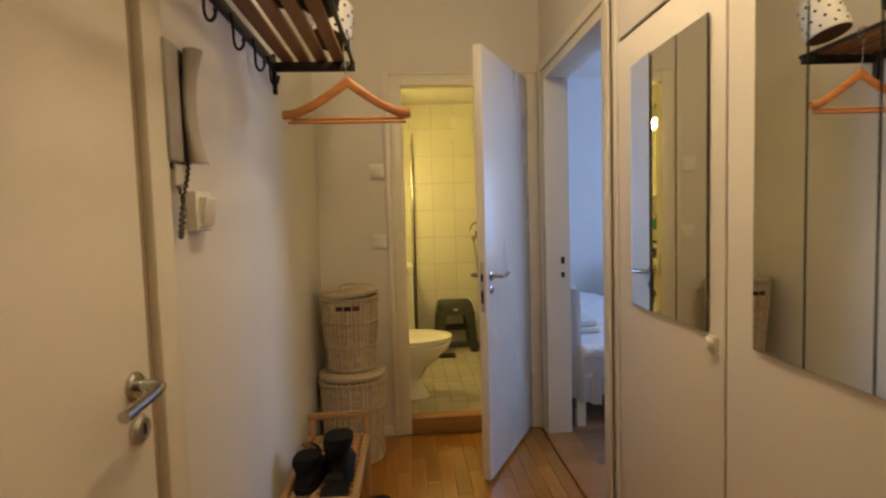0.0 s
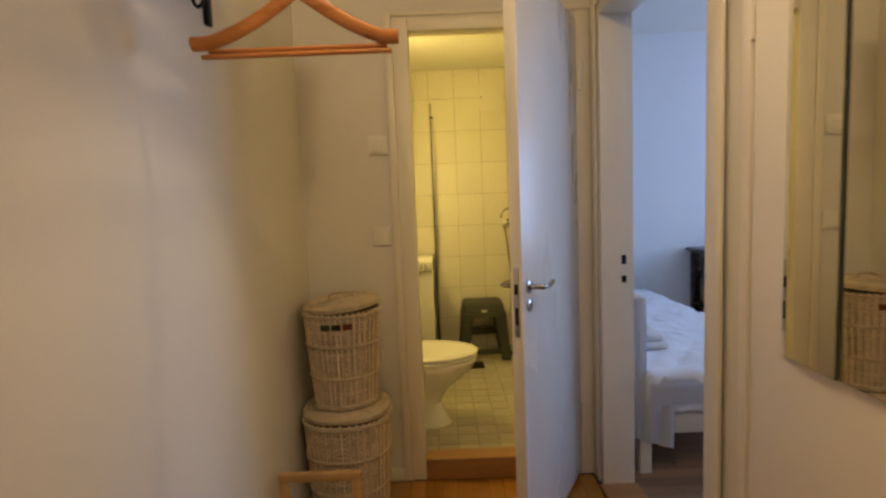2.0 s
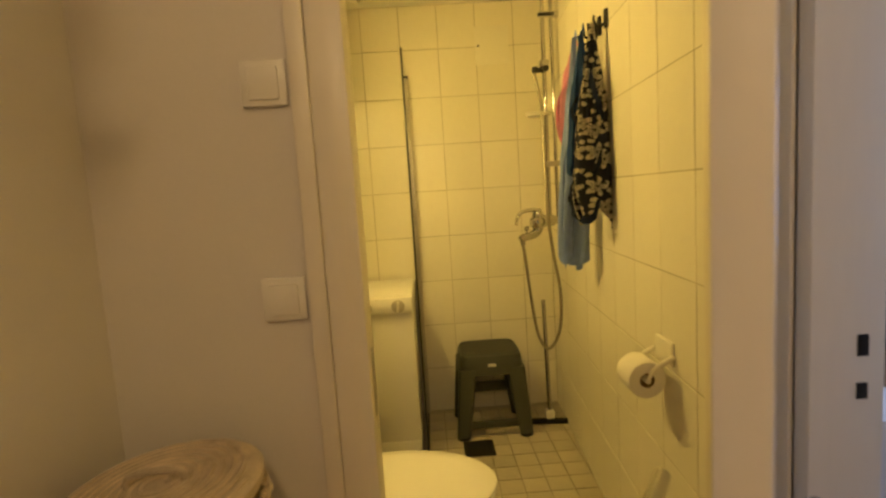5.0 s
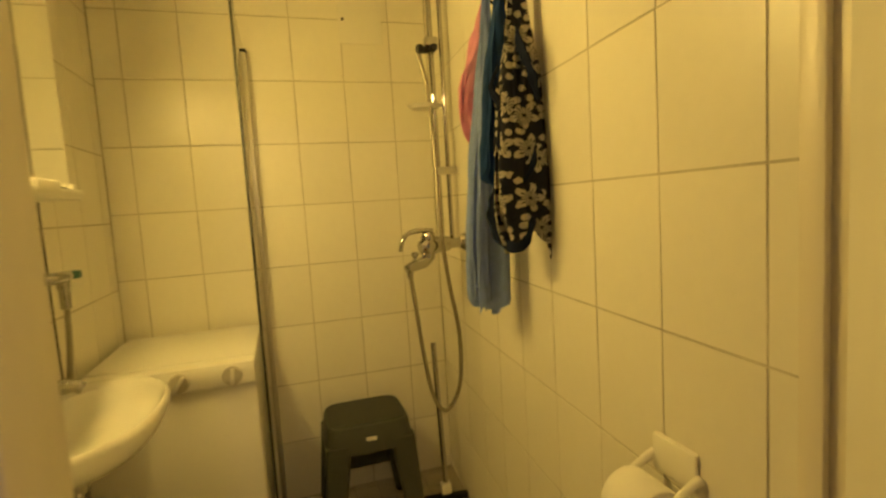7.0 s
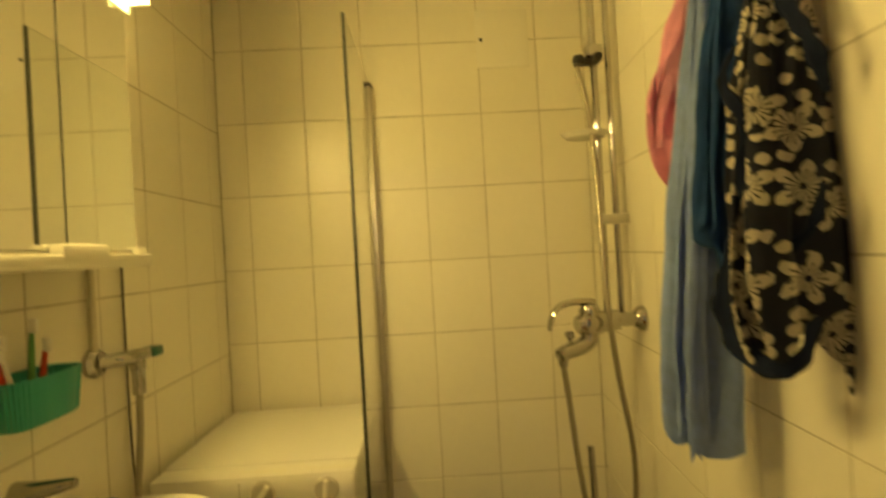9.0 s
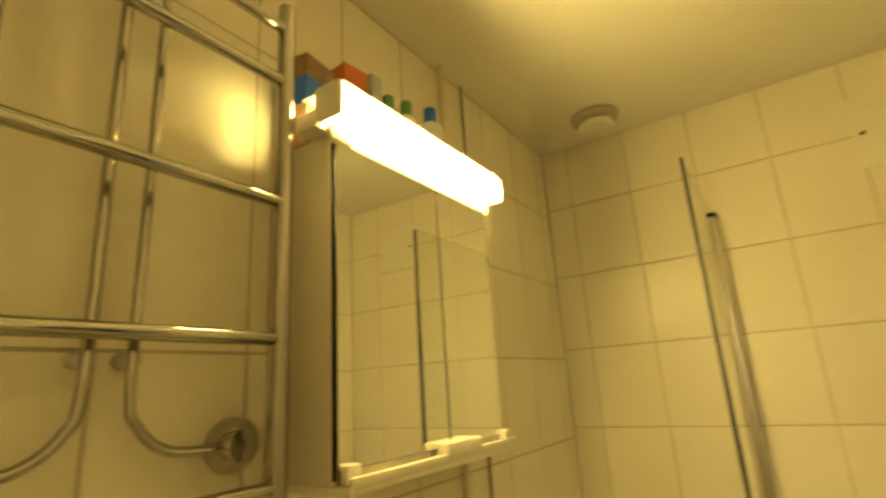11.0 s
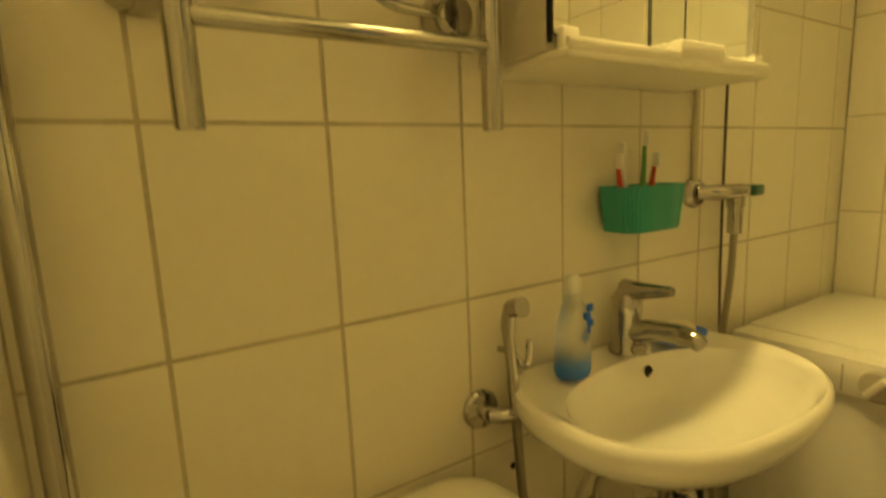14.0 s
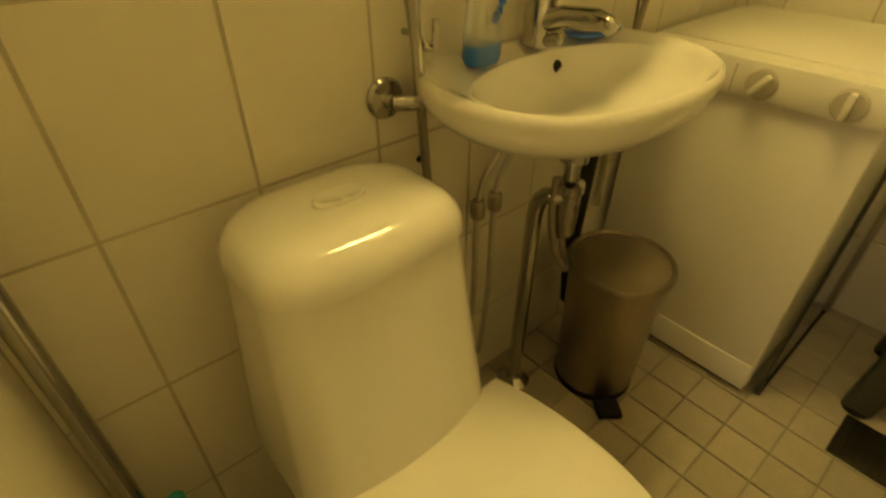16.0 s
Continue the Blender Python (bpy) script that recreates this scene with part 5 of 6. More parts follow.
part("diverter_knob", lathe([(0, 0), (0.006, 0), (0.006, 0.014), (0.012, 0.018), (0.012, 0.030), (0.008, 0.034), (0, 0.035)], (0.648, 4.474, 1.132), seg=14), CHROME, sh)
part("hose_nut", lathe([(0, 0), (0.010, 0), (0.012, 0.006), (0.012, 0.022), (0, 0.024)], (0.626, 4.468, 1.078), seg=12), CHROME, sh)
part("hose", tube(smooth_path([(0.625, 4.468, 1.09), (0.637, 4.475, 1.00), (0.66, 4.49, 0.80), (0.69, 4.49, 0.62), (0.735, 4.48, 0.565), (0.785, 4.465, 0.66), (0.790, 4.45, 0.85), (0.762, 4.45, 1.05), (0.745, 4.455, 1.24), (0.752, 4.50, 1.50), (0.755, 4.545, 1.74), (PXA - 0.050, PYB - 0.012, 1.88)], 8), 0.0075, 10), HOSE, sh)

# squeegee leaning in the corner
sq = thing("floor_squeegee", (0.78, 4.72, BF), "steel-handled floor squeegee with black blade", "squeegee")
part("handle", tube([(0.775, 4.70, BF + 0.04), (0.785, 4.80, 0.735)], 0.011, 12), CHROME, sq)
part("blade", box(-0.10, 0.10, -0.014, 0.014, 0.0, 0.026, 0.004, m=Matrix.Translation((0.765, 4.695, BF)) @ Matrix.Rotation(radians(-8), 4, "Z")), RUBBER, sq, "black rubber blade")
part("socket", box(0.752, 0.796, 4.685, 4.72, BF + 0.0265, BF + 0.075, 0.006), PLASTIC, sq)

# stool
st = thing("plastic_stool", (0.46, 4.72, BF), "dark green-grey plastic step stool", "stool")
QX, QY, QZ = 0.462, 4.735, 0.515
bm = bmesh.new()
add_loft(bm, [oval(QX, QY, z, rx, ry, 48, 6) for z, rx, ry in ((QZ - 0.105, 0.172, 0.152), (QZ - 0.02, 0.160, 0.140), (QZ - 0.006, 0.155, 0.135), (QZ - 0.001, 0.147, 0.127))])
part("apron", bm, STOOLP, st)
bm = bmesh.new()
add_loft(bm, [oval(QX, QY, z, rx, ry, 48, 6) for z, rx, ry in ((QZ - 0.002, 0.148, 0.128), (QZ + 0.002, 0.146, 0.126), (QZ + 0.003, 0.135, 0.115))])
part("top_pad", bm, STOOLTOP, st, "black non-slip top")
for sx_ in (-1, 1):
    for sy_ in (-1, 1):
        bm = bmesh.new()
        add_loft(bm, [oval(QX + sx_ * (0.122 + 0.040 * u), QY + sy_ * (0.110 + 0.028 * u), QZ - 0.072 - (QZ - 0.072 - BF - 0.012) * u, 0.048 - 0.014 * u, 0.038 - 0.010 * u, 20, 6) for u in (0, 0.33, 0.66, 1)])
        lg = part("leg", bm, STOOLP, st)
        part("foot", lathe([(0, 0), (0.034, 0), (0.034, 0.012), (0.030, 0.014), (0, 0.014)], (QX + sx_ * 0.162, QY + sy_ * 0.138, BF), seg=16), RUBBER, lg)
for sy_ in (-1, 1):
    part("cross_rail", box(QX - 0.155, QX + 0.155, QY + sy_ * 0.134 - 0.009, QY + sy_ * 0.134 + 0.009, 0.215 if sy_ > 0 else 0.125, 0.275 if sy_ > 0 else 0.165, 0.006), STOOLP, st)
for sx_ in (-1, 1):
    part("side_rail", box(QX + sx_ * 0.156 - 0.009, QX + sx_ * 0.156 + 0.009, QY - 0.13, QY + 0.13, 0.19, 0.25, 0.006), STOOLP, st)
part("label", box(QX - 0.020, QX + 0.020, QY - 0.1495, QY - 0.1445, QZ - 0.060, QZ - 0.045, 0.001), PLASTIC, st, "small pale sticker")

# floor drain
dn = thing("floor_drain", (0.365, 4.48, BF), "dark square floor drain grate", "floor drain")
part("grate_frame", box(0.290, 0.440, 4.405, 4.555, BF + 0.0005, BF + 0.006, 0.002), DRAINM, dn)
for k in range(7):
    part("grate_bar", box(0.303 + k * 0.019, 0.310 + k * 0.019, 4.418, 4.542, BF + 0.0062, BF + 0.009, 0.001), DRAINM, dn)

# ---------------------------------------------------------------- towels on hooks


def towel(name, label, material, hook, bottom, width, depth, folds, seed, lean=0.0, dip=0.05, deep=0.6, layers=2, close=0.0, out=0.0):
    """A towel gathered at a hook and falling in layers of rounded folds."""
    hx, hy, hz = hook
    ob = thing(name, hook, label, "towel", "towels on the wall hooks")
    bm, n, m = bmesh.new(), 84, 46
    for layer in range(layers):
        sd_ = seed + 3.7 * layer
        rows = []
        for j in range(m):
            w = j / (m - 1)
            grow = min(1.0, 0.17 + 0.95 * w ** 0.8) * (1 - close * max(0.0, (w - 0.70) / 0.30) ** 2.0)
            row = []
            for i in range(n):
                u = 2 * i / (n - 1) - 1
                ph = folds * math.pi * u + sd_ + 0.9 * w + 1.1 * noise.noise(Vector((u * 1.3, w * 1.8, sd_)))
                crease = 0.20 * noise.noise(Vector((u * 2.5 + sd_, w * 5, 0.3))) + 0.08 * noise.noise(Vector((u * 6 + sd_, w * 13, 1.3)))
                y = hy + lean * w + width * grow * (u + 0.16 * math.sin(2 * ph) + 0.4 * crease)
                x = hx - out * w - 0.30 * depth * grow + depth * grow * (deep * math.sin(ph) * (0.4 + 0.6 * min(1, 2 * w)) + crease) + (0.40 * layer - 0.15) * depth * grow * (1 - 0.5 * u * u)
                end = bottom + 0.02 * layer + dip * (noise.noise(Vector((u * 1.6 + sd_, sd_, 0.5))) + 0.35 * noise.noise(Vector((u * 5 + sd_, sd_, 2.5))))
                z = hz - (hz - end) * w
                rib = min(1.0, 2.5 * w) * math.sin(3.6 * ph + 1.5 * noise.noise(Vector((u * 3, w * 2.5, sd_ + 9))))
                y += 0.0075 * rib
                x -= 0.0060 * math.sin(3.6 * ph + 1.2) * min(1.0, 2.5 * w)
                row.append(Vector((min(x, right_x(y) - 0.010), y, z)))
            rows.append(row)
        add_loft(bm, rows, cap=False, closed=False)
    bmesh.ops.solidify(bm, geom=bm.faces[:], thickness=0.005)
    part("cloth", bm, material, ob)
    part("loop", tube([(hx, hy, hz - 0.01), (hx + 0.004, hy, hz + 0.022), (hx + 0.01, hy + 0.004, hz - 0.008)], 0.004, 6), material, ob)
    return ob


hr = thing("hook_rail", (0.8, 3.9, 1.86), "small black wall hooks on tiles", "hook")
for y in (3.80, 3.875, 3.93, 4.01):
    bm = box(right_x(y) - 0.010, right_x(y), y - 0.011, y + 0.011, 1.845, 1.905, 0.003)
    add_tube(bm, smooth_path([(right_x(y) - 0.008, y, 1.86), (right_x(y) - 0.03, y, 1.85), (right_x(y) - 0.042, y, 1.862), (right_x(y) - 0.044, y, 1.885)], 4), 0.004, 8)
    part("hook", bm, BLACKMETAL, hr)
towel("bath_towel", "pink towel hanging behind the others", PINKT, (0.760, 4.00, 1.855), 1.46, 0.034, 0.046, 1.3, 1.0, 0.055, 0.18, 0.8)
towel("bath_towel", "light blue terry towel hanging from hook", LBLUET, (0.742, 3.940, 1.86), 1.090, 0.044, 0.050, 2.1, 4.0, 0.045, 0.14, 0.8)
towel("bath_towel", "dark blue terry towel hanging from hook", BLUET, (0.752, 3.885, 1.865), 1.40, 0.036, 0.052, 1.7, 7.0, 0.010, 0.12)
wrap = towel("printed_wrap", "navy cloth with cream flower print, bunched", PRINT, (0.766, 3.82, 1.87), 1.265, 0.050, 0.064, 1.9, 2.3, -0.016, 0.13, 1.0, 2, 0.30)
for k, (sweep, wide) in enumerate((
        ([(0.715, 3.850, 1.40), (0.690, 3.848, 1.33), (0.688, 3.835, 1.265), (0.708, 3.800, 1.225), (0.735, 3.775, 1.235), (0.750, 3.760, 1.29)], 0.021),
        ([(0.712, 3.830, 1.64), (0.690, 3.825, 1.59), (0.706, 3.805, 1.53), (0.700, 3.815, 1.46), (0.712, 3.800, 1.41)], 0.012),
        ([(0.748, 3.80, 1.72), (0.742, 3.775, 1.67), (0.752, 3.750, 1.61), (0.765, 3.745, 1.55)], 0.016),
        ([(0.722, 3.815, 1.36), (0.735, 3.785, 1.37), (0.750, 3.760, 1.40), (0.758, 3.750, 1.45)], 0.011))):
    pts = smooth_path(sweep, 8)
    bm, rings = bmesh.new(), []
    for i, q in enumerate(pts):
        d = (pts[min(i + 1, len(pts) - 1)] - pts[max(i - 1, 0)]).normalized()
        side = d.cross(Vector((0.5, 0.86, 0))).normalized()
        r = 0.66 * wide * (0.25 + 0.75 * math.sin(math.pi * (0.06 + 0.88 * i / (len(pts) - 1)))) * (1 + 0.7 * noise.noise(Vector((i * 0.3, k * 3.1, 0))))
        rings.append([q + side * r * math.cos(a) + d.cross(side) * 0.42 * r * math.sin(a) * (1 + 0.3 * math.sin(3 * a)) for a in (2 * math.pi * j / 16 for j in range(16))])
    add_loft(bm, rings)
    part("hem", bm, NAVYT, wrap, "rolled navy hem")

# toilet paper
tp = thing("paper_holder", (0.775, 3.36, 0.87), "cream paper holder with toilet roll", "paper holder")
part("back_plate", box(right_x(3.36) - 0.012, right_x(3.36) + 0.001, 3.318, 3.412, 0.872, 0.935, 0.006), PLASTIC, tp)
for y in (3.314, 3.412):
    arm = smooth_path([(right_x(3.36) - 0.006, y, 0.898), (0.758, y, 0.892), (0.732, y, 0.878), (0.714, y, 0.860), (0.708, y, 0.842)], 5)
    part("arm", tube(arm, [0.008 - 0.003 * k / (len(arm) - 1) for k in range(len(arm))], 10), PLASTIC, tp)
part("spindle", tube([(0.708, 3.316, 0.842), (0.708, 3.413, 0.842)], 0.008, 10), PLASTIC, tp)
rl = thing("toilet_roll", (0.708, 3.365, 0.835), "half-used white toilet paper roll", "toilet roll")
prof = [(0.019, -0.042), (0.0465, -0.042), (0.048, -0.040), (0.048, 0.040), (0.0465, 0.042), (0.019, 0.042), (0.019, -0.042)]
bm = bmesh.new()
rings = [[Vector((0.708 + r * math.cos(a), 3.364 + h, 0.842 + r * math.sin(a))) for a in (2 * math.pi * k / 32 for k in range(32))] for r, h in prof]
add_loft(bm, rings, cap=False)
part("paper", bm, PAPER, rl)
bm = bmesh.new()
add_loft(bm, [[Vector((0.708 + r * math.cos(a), 3.364 + h, 0.842 + r * math.sin(a))) for a in (2 * math.pi * k / 24 for k in range(24))] for r, h in ((0.0188, -0.043), (0.0188, 0.043), (0.0172, 0.043), (0.0172, -0.043), (0.0188, -0.043))], cap=False)
part("core", bm, CARD, rl)

# ---------------------------------------------------------------- heated towel rail
hrl = thing("towel_radiator", (BL, 3.5, 1.31), "chrome ladder towel radiator on tiled wall", "radiator")
RXX, YA, YB = -0.322, 3.326, 3.670
for y in (YA, YB):
    part("post", tube([(RXX, y, 1.315), (RXX, y, 1.318), (RXX, y, 2.12)], [0.0120, 0.0135, 0.0135], 16), CHROME, hrl)
for z in (1.415, 1.598, 1.790, 1.985, 2.08):
    part("rung", tube([(RXX, YA, z), (RXX, YB, z)], 0.0095, 14), CHROME, hrl)
for y, s, yr in ((3.468, -1, YA - 0.025), (3.516, 1, YB - 0.012)):
    part("feed_pipe", tube(smooth_path([(BL + 0.03, y, 2.15), (BL + 0.03, y, 1.80), (BL + 0.03, y, 1.55), (BL + 0.03, y + s * 0.012, 1.50), (BL + 0.03, y + s * 0.045, 1.472), (BL + 0.03, y + s * 0.09, 1.466), (BL + 0.03, yr, 1.466)], 6), 0.0062, 10), CHROME, hrl)
    part("pipe_clip", lathe([(0, 0), (0.010, 0), (0.011, 0.028), (0, 0.028)], (BL, y, 1.575), seg=12, m=AXIS_X), STEEL, hrl)
    part("valve_rosette", lathe([(0, 0), (0.032, 0), (0.036, 0.010), (0.033, 0.028), (0.022, 0.042), (0, 0.044)], (BL, yr, 1.466), seg=24, m=AXIS_X), CHROME, hrl)

vp = thing("riser_pipe", (-0.365, 3.182, BF), "chrome vertical heating pipe beside door", "pipe")
part("pipe", tube([(-0.365, 3.186, BF), (-0.365, 3.186, BC)], 0.0125, 14), CHROME, vp)
for z in (1.615, 0.35):
    bm = lathe([(0, 0), (0.018, 0), (0.018, 0.020), (0, 0.02)], (-0.365, 3.186, z), seg=16)
    add_tube(bm, [(BL, 3.186, z + 0.01), (-0.37, 3.186, z + 0.01)], 0.006, 8)
    part("clamp", bm, PLASTIC, vp, "cream pipe clamp")

# ---------------------------------------------------------------- mirror cabinet, lamp and what stands on it
CY0, CY1, CZ0, CZ1, CXF = 3.718, 4.182, 1.395, 1.905, -0.272
mc = thing("mirror_cabinet", (BL, 3.95, CZ0), "white mirror cabinet with two mirror doors", "cabinet")
part("body", box(BL, CXF - 0.006, CY0, CY1, CZ0 + 0.012, CZ1, 0.003), mat("cabinet_grey_white", (0.66, 0.62, 0.52), 0.4, vary=0.03), mc)
for a, b in ((CY0 + 0.007, 3.988), (3.991, CY1 - 0.002)):
    d = part("door", box(CXF - 0.006, CXF - 0.001, a, b, CZ0 + 0.030, CZ1 - 0.002), MIRROREDGE, mc)
    part("mirror", box(CXF - 0.001, CXF, a + 0.001, b - 0.001, CZ0 + 0.031, CZ1 - 0.003), MIRROR, d)
part("frame_strip", box(CXF - 0.006, CXF + 0.001, CY0 + 0.002, CY0 + 0.006, CZ0 + 0.02, CZ1, 0.001), RUBBER, mc, "dark side strip")
part("shelf", box(BL, CXF + 0.022, CY0 + 0.008, CY1 + 0.01, CZ0, CZ0 + 0.012, 0.003), PLASTIC, mc)
part("shelf_lip", box(CXF + 0.016, CXF + 0.024, CY0 + 0.01, CY1 + 0.01, CZ0 + 0.008, CZ0 + 0.024, 0.003), PLASTIC, mc)
part("door_grip", box(CXF + 0.001, CXF + 0.026, 3.945, 4.055, CZ0 + 0.0125, CZ0 + 0.040, 0.005), PLASTIC, mc, "white plastic grip")
for y in (CY0 + 0.012, CY1 - 0.018):
    part("corner_clip", box(CXF, CXF + 0.012, y, y + 0.028, CZ0 + 0.0125, CZ0 + 0.038, 0.003), PLASTIC, mc)
fl = thing("cabinet_lamp", (CXF, 3.97, CZ1), "lit fluorescent lamp over the mirror cabinet", "lamp")
part("housing", box(CXF - 0.05, CXF - 0.004, CY0 - 0.03, CY1 + 0.012, CZ1 + 0.001, CZ1 + 0.030, 0.004), PLASTIC, fl)
# unseen plate added over the diffuser to keep light off the ceiling
part("top_light_block", box(CXF - 0.05, CXF + 0.040, CY0 - 0.016, CY1 + 0.012, CZ1 + 0.0635, CZ1 + 0.068, 0.002), PLASTIC, fl)
bm = bmesh.new()
rings = []
for y in (CY0 - 0.016, CY0 - 0.014, CY1 + 0.010, CY1 + 0.012):
    rings.append([Vector((CXF + 0.006 + 0.035 * max(-0.30, math.cos(a)), y, CZ1 + 0.049 + 0.025 * math.copysign(abs(math.sin(a)) ** 0.6, math.sin(a)))) for a in (2 * math.pi * k / 20 for k in range(20))])
add_loft(bm, rings)
bmesh.ops.translate(bm, verts=bm.verts[:], vec=(0, 0, -0.012))
part("diffuser", bm, TUBE, fl, "glowing white diffuser")
part("lower_lip", box(CXF - 0.003, CXF + 0.0025, CY0 - 0.010, CY1 + 0.010, CZ1 - 0.014, CZ1 + 0.004, 0.001), PLASTIC, fl, "pale lip under the diffuser")
part("lip_end", box(CXF - 0.002, CXF + 0.014, CY0 - 0.014, CY0 + 0.030, CZ1 - 0.018, CZ1 + 0.008, 0.004), PLASTIC, fl)
for y in (CY0 - 0.028, CY1 + 0.0125):
    part("end_cap", box(CXF - 0.01, CXF + 0.042, y, y + 0.011, CZ1 + 0.008, CZ1 + 0.064, 0.004), PLASTIC, fl)


def bottle(name, x, y, r, h, material, cap, label, cat, sx_=1.0, neck=0.4):
    ob = thing(name, (x, y, CZ1), label, cat)
    z = CZ1 + 0.031 if x > CXF - 0.05 else CZ1
    part("body", lathe([(0, 0), (r * 0.95, 0), (r, 0.006), (r, h * 0.72), (r * 0.85, h * 0.80), (r * neck, h * 0.84), (0, h * 0.84)], (x, y, z), sx=sx_), material, ob)
    part("cap", lathe([(0, h * 0.84), (r * neck * 1.25, h * 0.84), (r * neck * 1.2, h * 0.98), (r * neck * 0.8, h), (0, h)], (x, y, z)), cap, ob)


def carton(name, x, y, w, d, h, turn, material, label, stripe):
    ob = thing(name, (x, y, CZ1), label, "box")
    m = pose(x, y, CZ1, 0, 0, turn)
    part("box", box(-w / 2, w / 2, -d / 2, d / 2, 0, h, 0.002, m=m), material, ob)
    part("label_band", box(-w / 2 - 0.0008, w / 2 + 0.0008, -d / 2 - 0.0008, d / 2 + 0.0008, h * 0.45, h * 0.75, m=m), stripe, ob)


carton("carton", -0.36, 3.75, 0.05, 0.07, 0.17, 8, mat("dull_print_card", (0.35, 0.22, 0.14), 0.6, vary=0.3, scale=40), "printed brown carton on the cabinet", BLUEP)
carton("carton", -0.350, 3.835, 0.045, 0.055, 0.20, -6, ORANGEP, "orange carton standing on the cabinet", WAX)
carton("carton", -0.350, 3.893, 0.04, 0.03, 0.215, 3, SILVERP, "narrow blue-grey carton on the cabinet", BLUEP)
bottle("shampoo_bottle", -0.345, 3.945, 0.026, 0.20, mat("red_print_bottle", (0.55, 0.22, 0.12), 0.3, vary=0.3, scale=40), GREENP, "red printed bottle with green cap", "bottle")
bottle("shampoo_bottle", -0.345, 4.005, 0.025, 0.215, WAX, GREENP, "white bottle with green cap", "bottle")
bottle("spray_bottle", -0.345, 4.095, 0.030, 0.24, WAX, BLUEP, "white bottle with blue print and pump", "bottle")
bottle("cream_jar", -0.345, 4.155, 0.024, 0.12, PLASTIC, PLASTIC, "pale cosmetics bottle on the cabinet", "bottle")

# toothbrush cup
cu = thing("toothbrush_cup", (-0.39, 4.03, 1.16), "ribbed teal toothbrush cup stuck to tiles", "toothbrush cup")
bm = bmesh.new()
rings = []
for z, s in ((1.150, 0.86), (1.154, 0.90), (1.225, 1.0), (1.228, 0.99), (1.226, 0.90), (1.166, 0.84)):
    ring = []
    for k in range(72):
        a = 2 * math.pi * k / 72
        c, sn = math.cos(a), math.sin(a)
        rib = 1 + 0.018 * math.cos(36 * a)
        ring.append(Vector((max(BL + 0.001, -0.372 + 0.042 * s * rib * math.copysign(abs(c) ** 0.5, c)), 4.035 + 0.080 * s * rib * math.copysign(abs(sn) ** 0.55, sn), z)))
    rings.append(ring)
add_loft(bm, rings)
part("cup", bm, TEAL, cu)
for k, (y, mt, lean_) in enumerate(((3.985, REDP, -0.02), (4.005, WAX, -0.035), (4.03, GREENP, 0.004), (4.05, REDP, 0.012))):
    tbk = thing("toothbrush", (-0.375, y, 1.16), "toothbrush leaning in the teal cup", "toothbrush", "toothbrushes in the cup")
    h = 1.262 + 0.018 * (k % 3)
    part("handle", tube([(-0.372, y, 1.167), (-0.370, y + lean_ * 0.5, 1.22), (-0.368, y + lean_, h)], [0.005, 0.0055, 0.0035], 8), mt, tbk)
    part("bristles", box(-0.371, -0.358, y + lean_ - 0.004, y + lean_ + 0.004, h - 0.004, h + 0.020, 0.002), WAX, tbk)

# wall valve with pipes and washing machine hose
wv = thing("wall_valve", (BL, 4.25, 1.2), "chrome wall valve with green handle", "valve")
part("rosette", lathe([(0, 0), (0.030, 0), (0.031, 0.010), (0.024, 0.020), (0, 0.02)], (BL, 4.245, 1.20), m=AXIS_X), CHROME, wv)
part("body", tube([(BL + 0.015, 4.245, 1.20), (BL + 0.045, 4.27, 1.20), (BL + 0.06, 4.315, 1.20), (BL + 0.062, 4.36, 1.20)], [0.014, 0.016, 0.015, 0.011], 14), CHROME, wv)
part("lever", box(BL + 0.046, BL + 0.080, 4.342, 4.380, 1.189, 1.211, 0.005), mat("dark_green_plastic", (0.012, 0.11, 0.085), 0.35, vary=0.08), wv, "dark green valve handle")
part("outlet", lathe([(0, 0), (0.014, 0), (0.014, 0.05), (0.017, 0.055), (0.017, 0.075), (0, 0.075)], (BL + 0.055, 4.315, 1.115), seg=12), CHROME, wv)
part("hose", tube(smooth_path([(BL + 0.055, 4.315, 1.12), (BL + 0.050, 4.318, 1.02), (BL + 0.035, 4.325, 0.90), (BL + 0.012, 4.34, 0.76), (BL + 0.012, 4.36, 0.45)]), 0.0075, 10), mat("grey_hose", (0.36, 0.33, 0.26), 0.5), wv)
part("riser", tube([(BL + 0.012, 4.238, 1.21), (BL + 0.012, 4.238, BC)], 0.0075, 10), mat("painted_pipe", (0.62, 0.57, 0.44), 0.4), wv)
part("cable", tube(smooth_path([(BL + 0.008, 4.355, BC), (BL + 0.008, 4.352, 1.5), (BL + 0.008, 4.352, 1.20), (BL + 0.009, 4.356, 0.95), (BL + 0.012, 4.372, 0.70)]), 0.0030, 8), mat("dark_cable", (0.10, 0.085, 0.06), 0.6), wv)

# ceiling vent and access panel
vn = thing("ceiling_vent", (-0.15, 4.79, BC), "round white ceiling air vent", "vent")
part("ring", lathe([(0, BC - 0.001), (0.078, BC - 0.001), (0.078, BC - 0.012), (0.066, BC - 0.020), (0, BC - 0.020)], (-0.15, 4.79, 0)), GREYPLASTIC, vn)
part("disc", lathe([(0, BC - 0.026), (0.052, BC - 0.026), (0.056, BC - 0.034), (0.05, BC - 0.046), (0, BC - 0.05)], (-0.15, 4.79, 0)), PLASTIC, vn)
part("stem", tube([(-0.15, 4.79, BC - 0.018), (-0.15, 4.79, BC - 0.027)], 0.02), DARKHOLE, vn)
ap = thing("access_panel", (0.6, BB, 2.13), "small painted access panel in tiles", "panel")
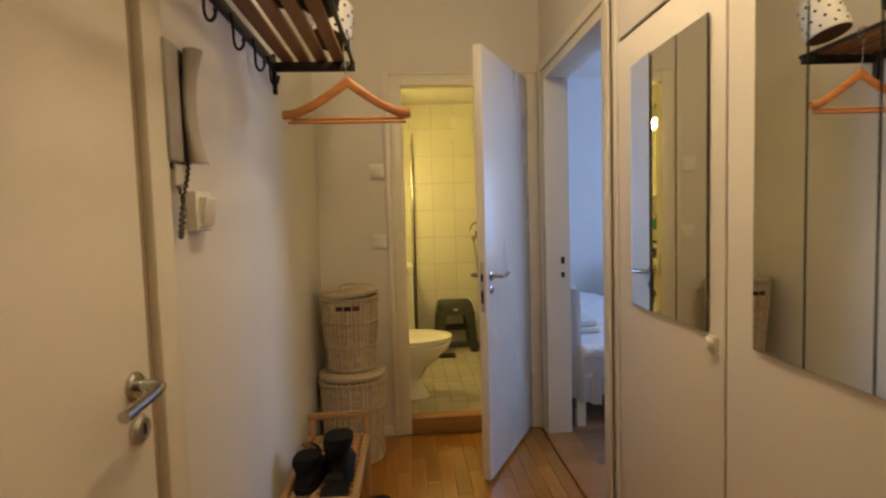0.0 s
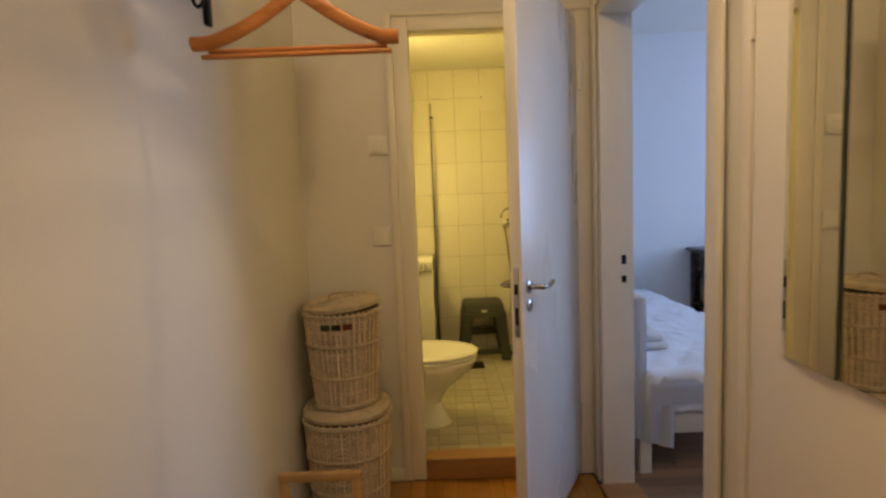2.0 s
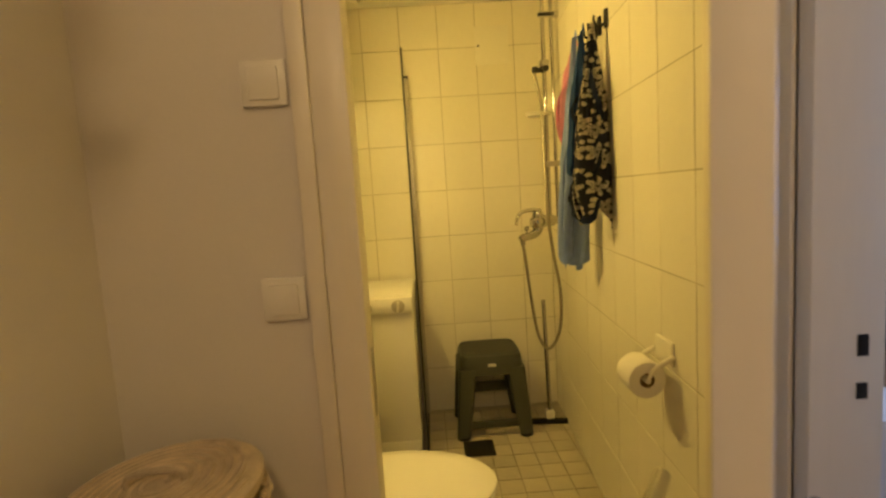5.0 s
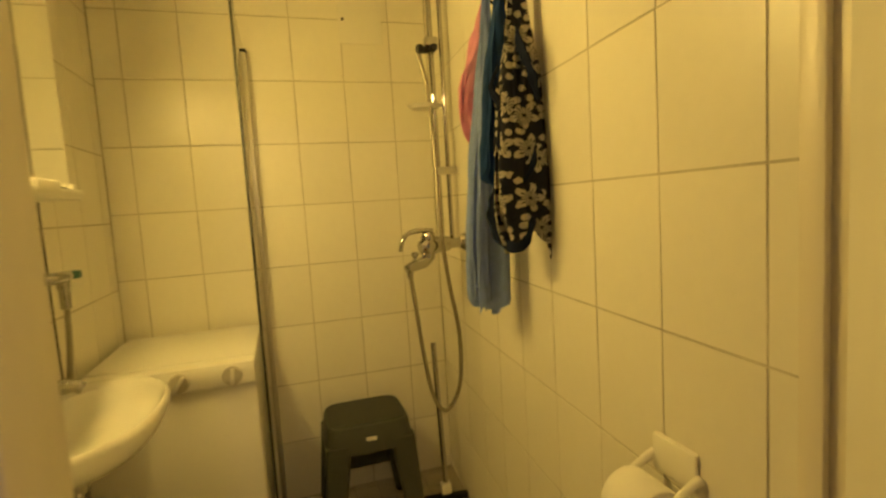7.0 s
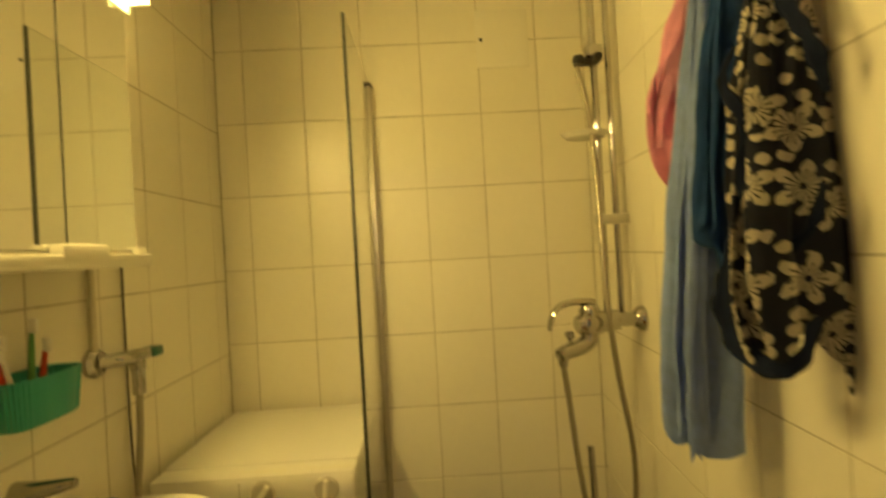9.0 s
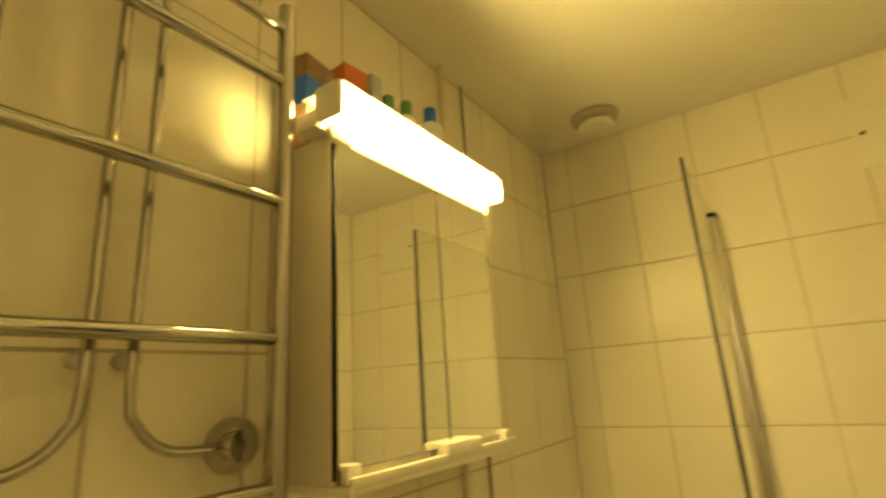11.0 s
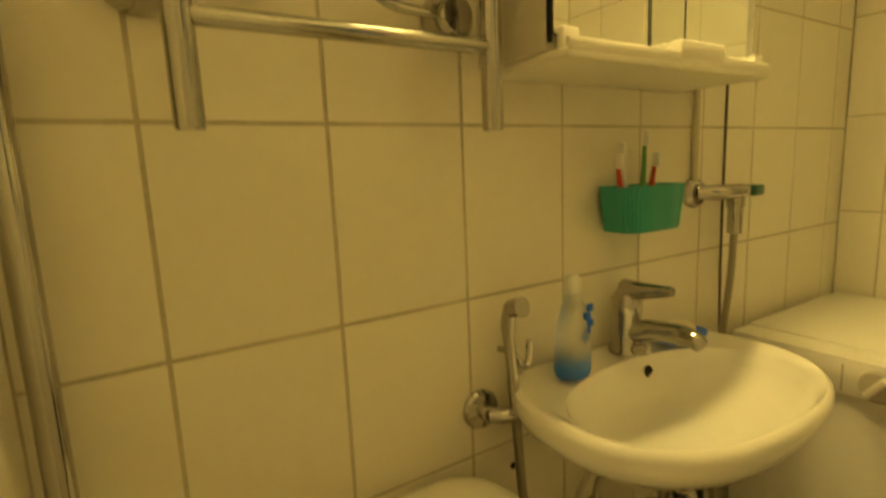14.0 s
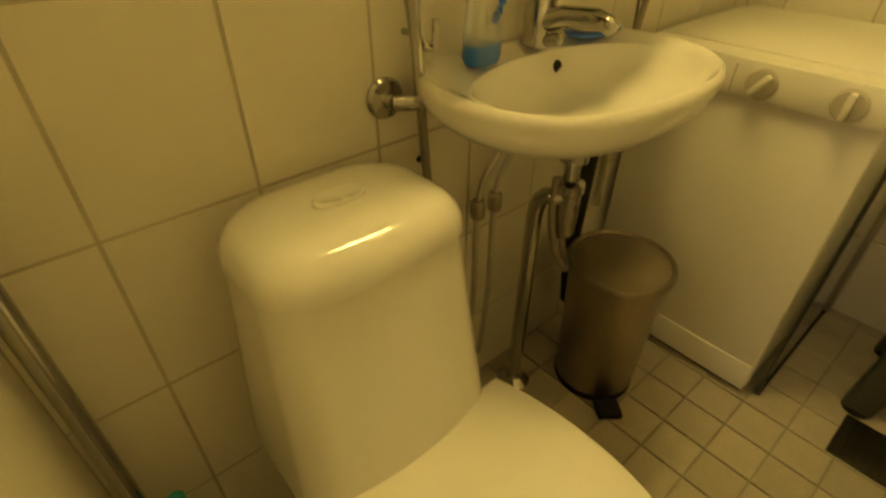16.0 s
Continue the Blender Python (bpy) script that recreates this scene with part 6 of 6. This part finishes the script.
part("cover", box(0.505, 0.690, BB - 0.005, BB + 0.001, 2.03, 2.235, 0.002), PLASTIC, ap)
part("lock", lathe([(0, 0), (0.006, 0), (0.006, 0.003), (0, 0.004)], (0.522, BB - 0.005, 2.13), m=Matrix.Rotation(radians(90), 4, "X"), seg=12), RUBBER, ap)

# ---------------------------------------------------------------- tiles and planks, piece by piece
PIECES = {}


def piece(name, w, h, d, bevel, material, parent, m):
    """A bevelled slab of w by h, d thick, its face on local z = d; alike pieces share a mesh."""
    key = (name, round(w, 3), round(h, 3), material.name)
    if key not in PIECES:
        me = bpy.data.meshes.new(name)
        b = bevel
        v = [(0, 0, 0), (w, 0, 0), (w, h, 0), (0, h, 0), (0, 0, d - b), (w, 0, d - b), (w, h, d - b), (0, h, d - b), (b, b, d), (w - b, b, d), (w - b, h - b, d), (b, h - b, d)]
        f = [(0, 3, 2, 1), (0, 1, 5, 4), (1, 2, 6, 5), (2, 3, 7, 6), (3, 0, 4, 7), (4, 5, 9, 8), (5, 6, 10, 9), (6, 7, 11, 10), (7, 4, 8, 11), (8, 9, 10, 11)]
        me.from_pydata(v, [], f)
        me.materials.append(material)
        PIECES[key] = me
    ob = new(name, PIECES[key])
    ob.parent = parent
    ob.matrix_parent_inverse = world_of(parent).inverted()
    ob.matrix_basis = m
    return ob


def tile_wall(parent, origin, along_, us, zs, wobble=0.12, gap=0.0042):
    """Tiles between the joint lines us (along the wall) and zs (heights)."""
    along_ = Vector(along_).normalized()
    out = along_.cross(Vector((0, 0, 1)))
    base = Matrix((( along_.x, 0, out.x, 0), (along_.y, 0, out.y, 0), (0, 1, 0, 0), (0, 0, 0, 1)))
    for a, b in zip(us, us[1:]):
        for c, d in zip(zs, zs[1:]):
            if b - a < 0.012 or d - c < 0.012:
                continue
            p = Vector(origin) + along_ * (a + gap / 2) - out * 0.0035 + Vector((0, 0, c + gap / 2))
            j = pose(0, 0, random.uniform(0, 0.0005), random.uniform(-wobble, wobble), random.uniform(-wobble, wobble), 0)
            piece("tile", b - a - gap, d - c - gap, 0.0075, 0.0016, TILE, parent, Matrix.Translation(p) @ base @ j)


def lines(start, step, lo, hi):
    k = math.ceil((lo - start) / step)
    out = [lo]
    while start + k * step < hi:
        if start + k * step - lo > 0.006:
            out.append(start + k * step)
        k += 1
    return out + [hi]


ROWS_Z = lines(1.106, 0.2555, BF, BC)
LEFT_Z = lines(1.075, 0.2560, BF, BC)
RIGHT_Z = lines(1.108, 0.2520, BF, BC)
# west wall: joints run away from the door; its face looks east
tile_wall(wl, (BL - 0.004, BB, 0), (0, -1, 0), [BB - y for y in reversed(lines(3.288, 0.199, D1, BB))], LEFT_Z, gap=0.0054)
# north wall looks south
tile_wall(wb, (0, BB + 0.004, 0), (1, 0, 0), lines(0.303, 0.207, BL, right_x(BB)), ROWS_Z)
# east wall, askew, looks west
rd_ = Vector((right_x(BB) - right_x(D1), BB - D1, 0))
k_ = rd_.length / rd_.y
tile_wall(wr, (right_x(D1) + 0.004, D1, 0), rd_, [(y - D1) * k_ for y in lines(3.398, 0.199, D1, BB)], RIGHT_Z)

# bathroom floor tiles
fb_ = bpy.data.objects["floor_bathroom"]
for a, b in zip(*(lambda l: (l, l[1:]))(lines(0.0, 0.104, BL, 0.90))):
    for c, d in zip(*(lambda l: (l, l[1:]))(lines(4.40, 0.104, D1, BB))):
        if a > right_x(c) or b - a < 0.01 or d - c < 0.01:
            continue
        piece("floor_tile", b - a - 0.004, d - c - 0.004, 0.0065, 0.0012, FTILE, fb_, Matrix.Translation((a + 0.002, c + 0.002, BF - 0.0063)) @ pose(0, 0, random.uniform(-0.0004, 0.0004)))

# parquet planks of the hall, running towards the bathroom, and of the bedroom
fh_ = bpy.data.objects["floor"]
x, col = LX, 0
while x < WX0 - 0.03:
    wdt = min(0.071, WX0 - 0.03 - x)
    y = -1.36 + (0, 0.21, 0.36, 0.12, 0.43)[col % 5]
    while y < D0 - 0.012:
        y0 = max(y, -0.85)
        ln_ = min(y + 0.47, D0 - 0.014) - y0
        if ln_ > 0.02 and wdt > 0.02:
            piece("plank", wdt - 0.0012, ln_ - 0.0012, 0.012, 0.0008, OAK, fh_, Matrix.Translation((x, y0, -0.012)))
        y += 0.47
    x += 0.071
    col += 1
fbd = bpy.data.objects["floor_bedroom"]
y, col = 1.88, 0
while y < 5.18:
    x = 1.0 - (0, 0.21, 0.36, 0.12, 0.43)[col % 5]
    while x < 4.18:
        x0, x1 = max(x, WX1 + 0.02), min(x + 0.6, 4.2)
        if x1 > x0 + 0.03:
            piece("plank", x1 - x0 - 0.0012, 0.0698, 0.012, 0.0008, OAKGREY, fbd, Matrix.Translation((x0, y, -0.012)))
        x += 0.6
    y += 0.071
    col += 1
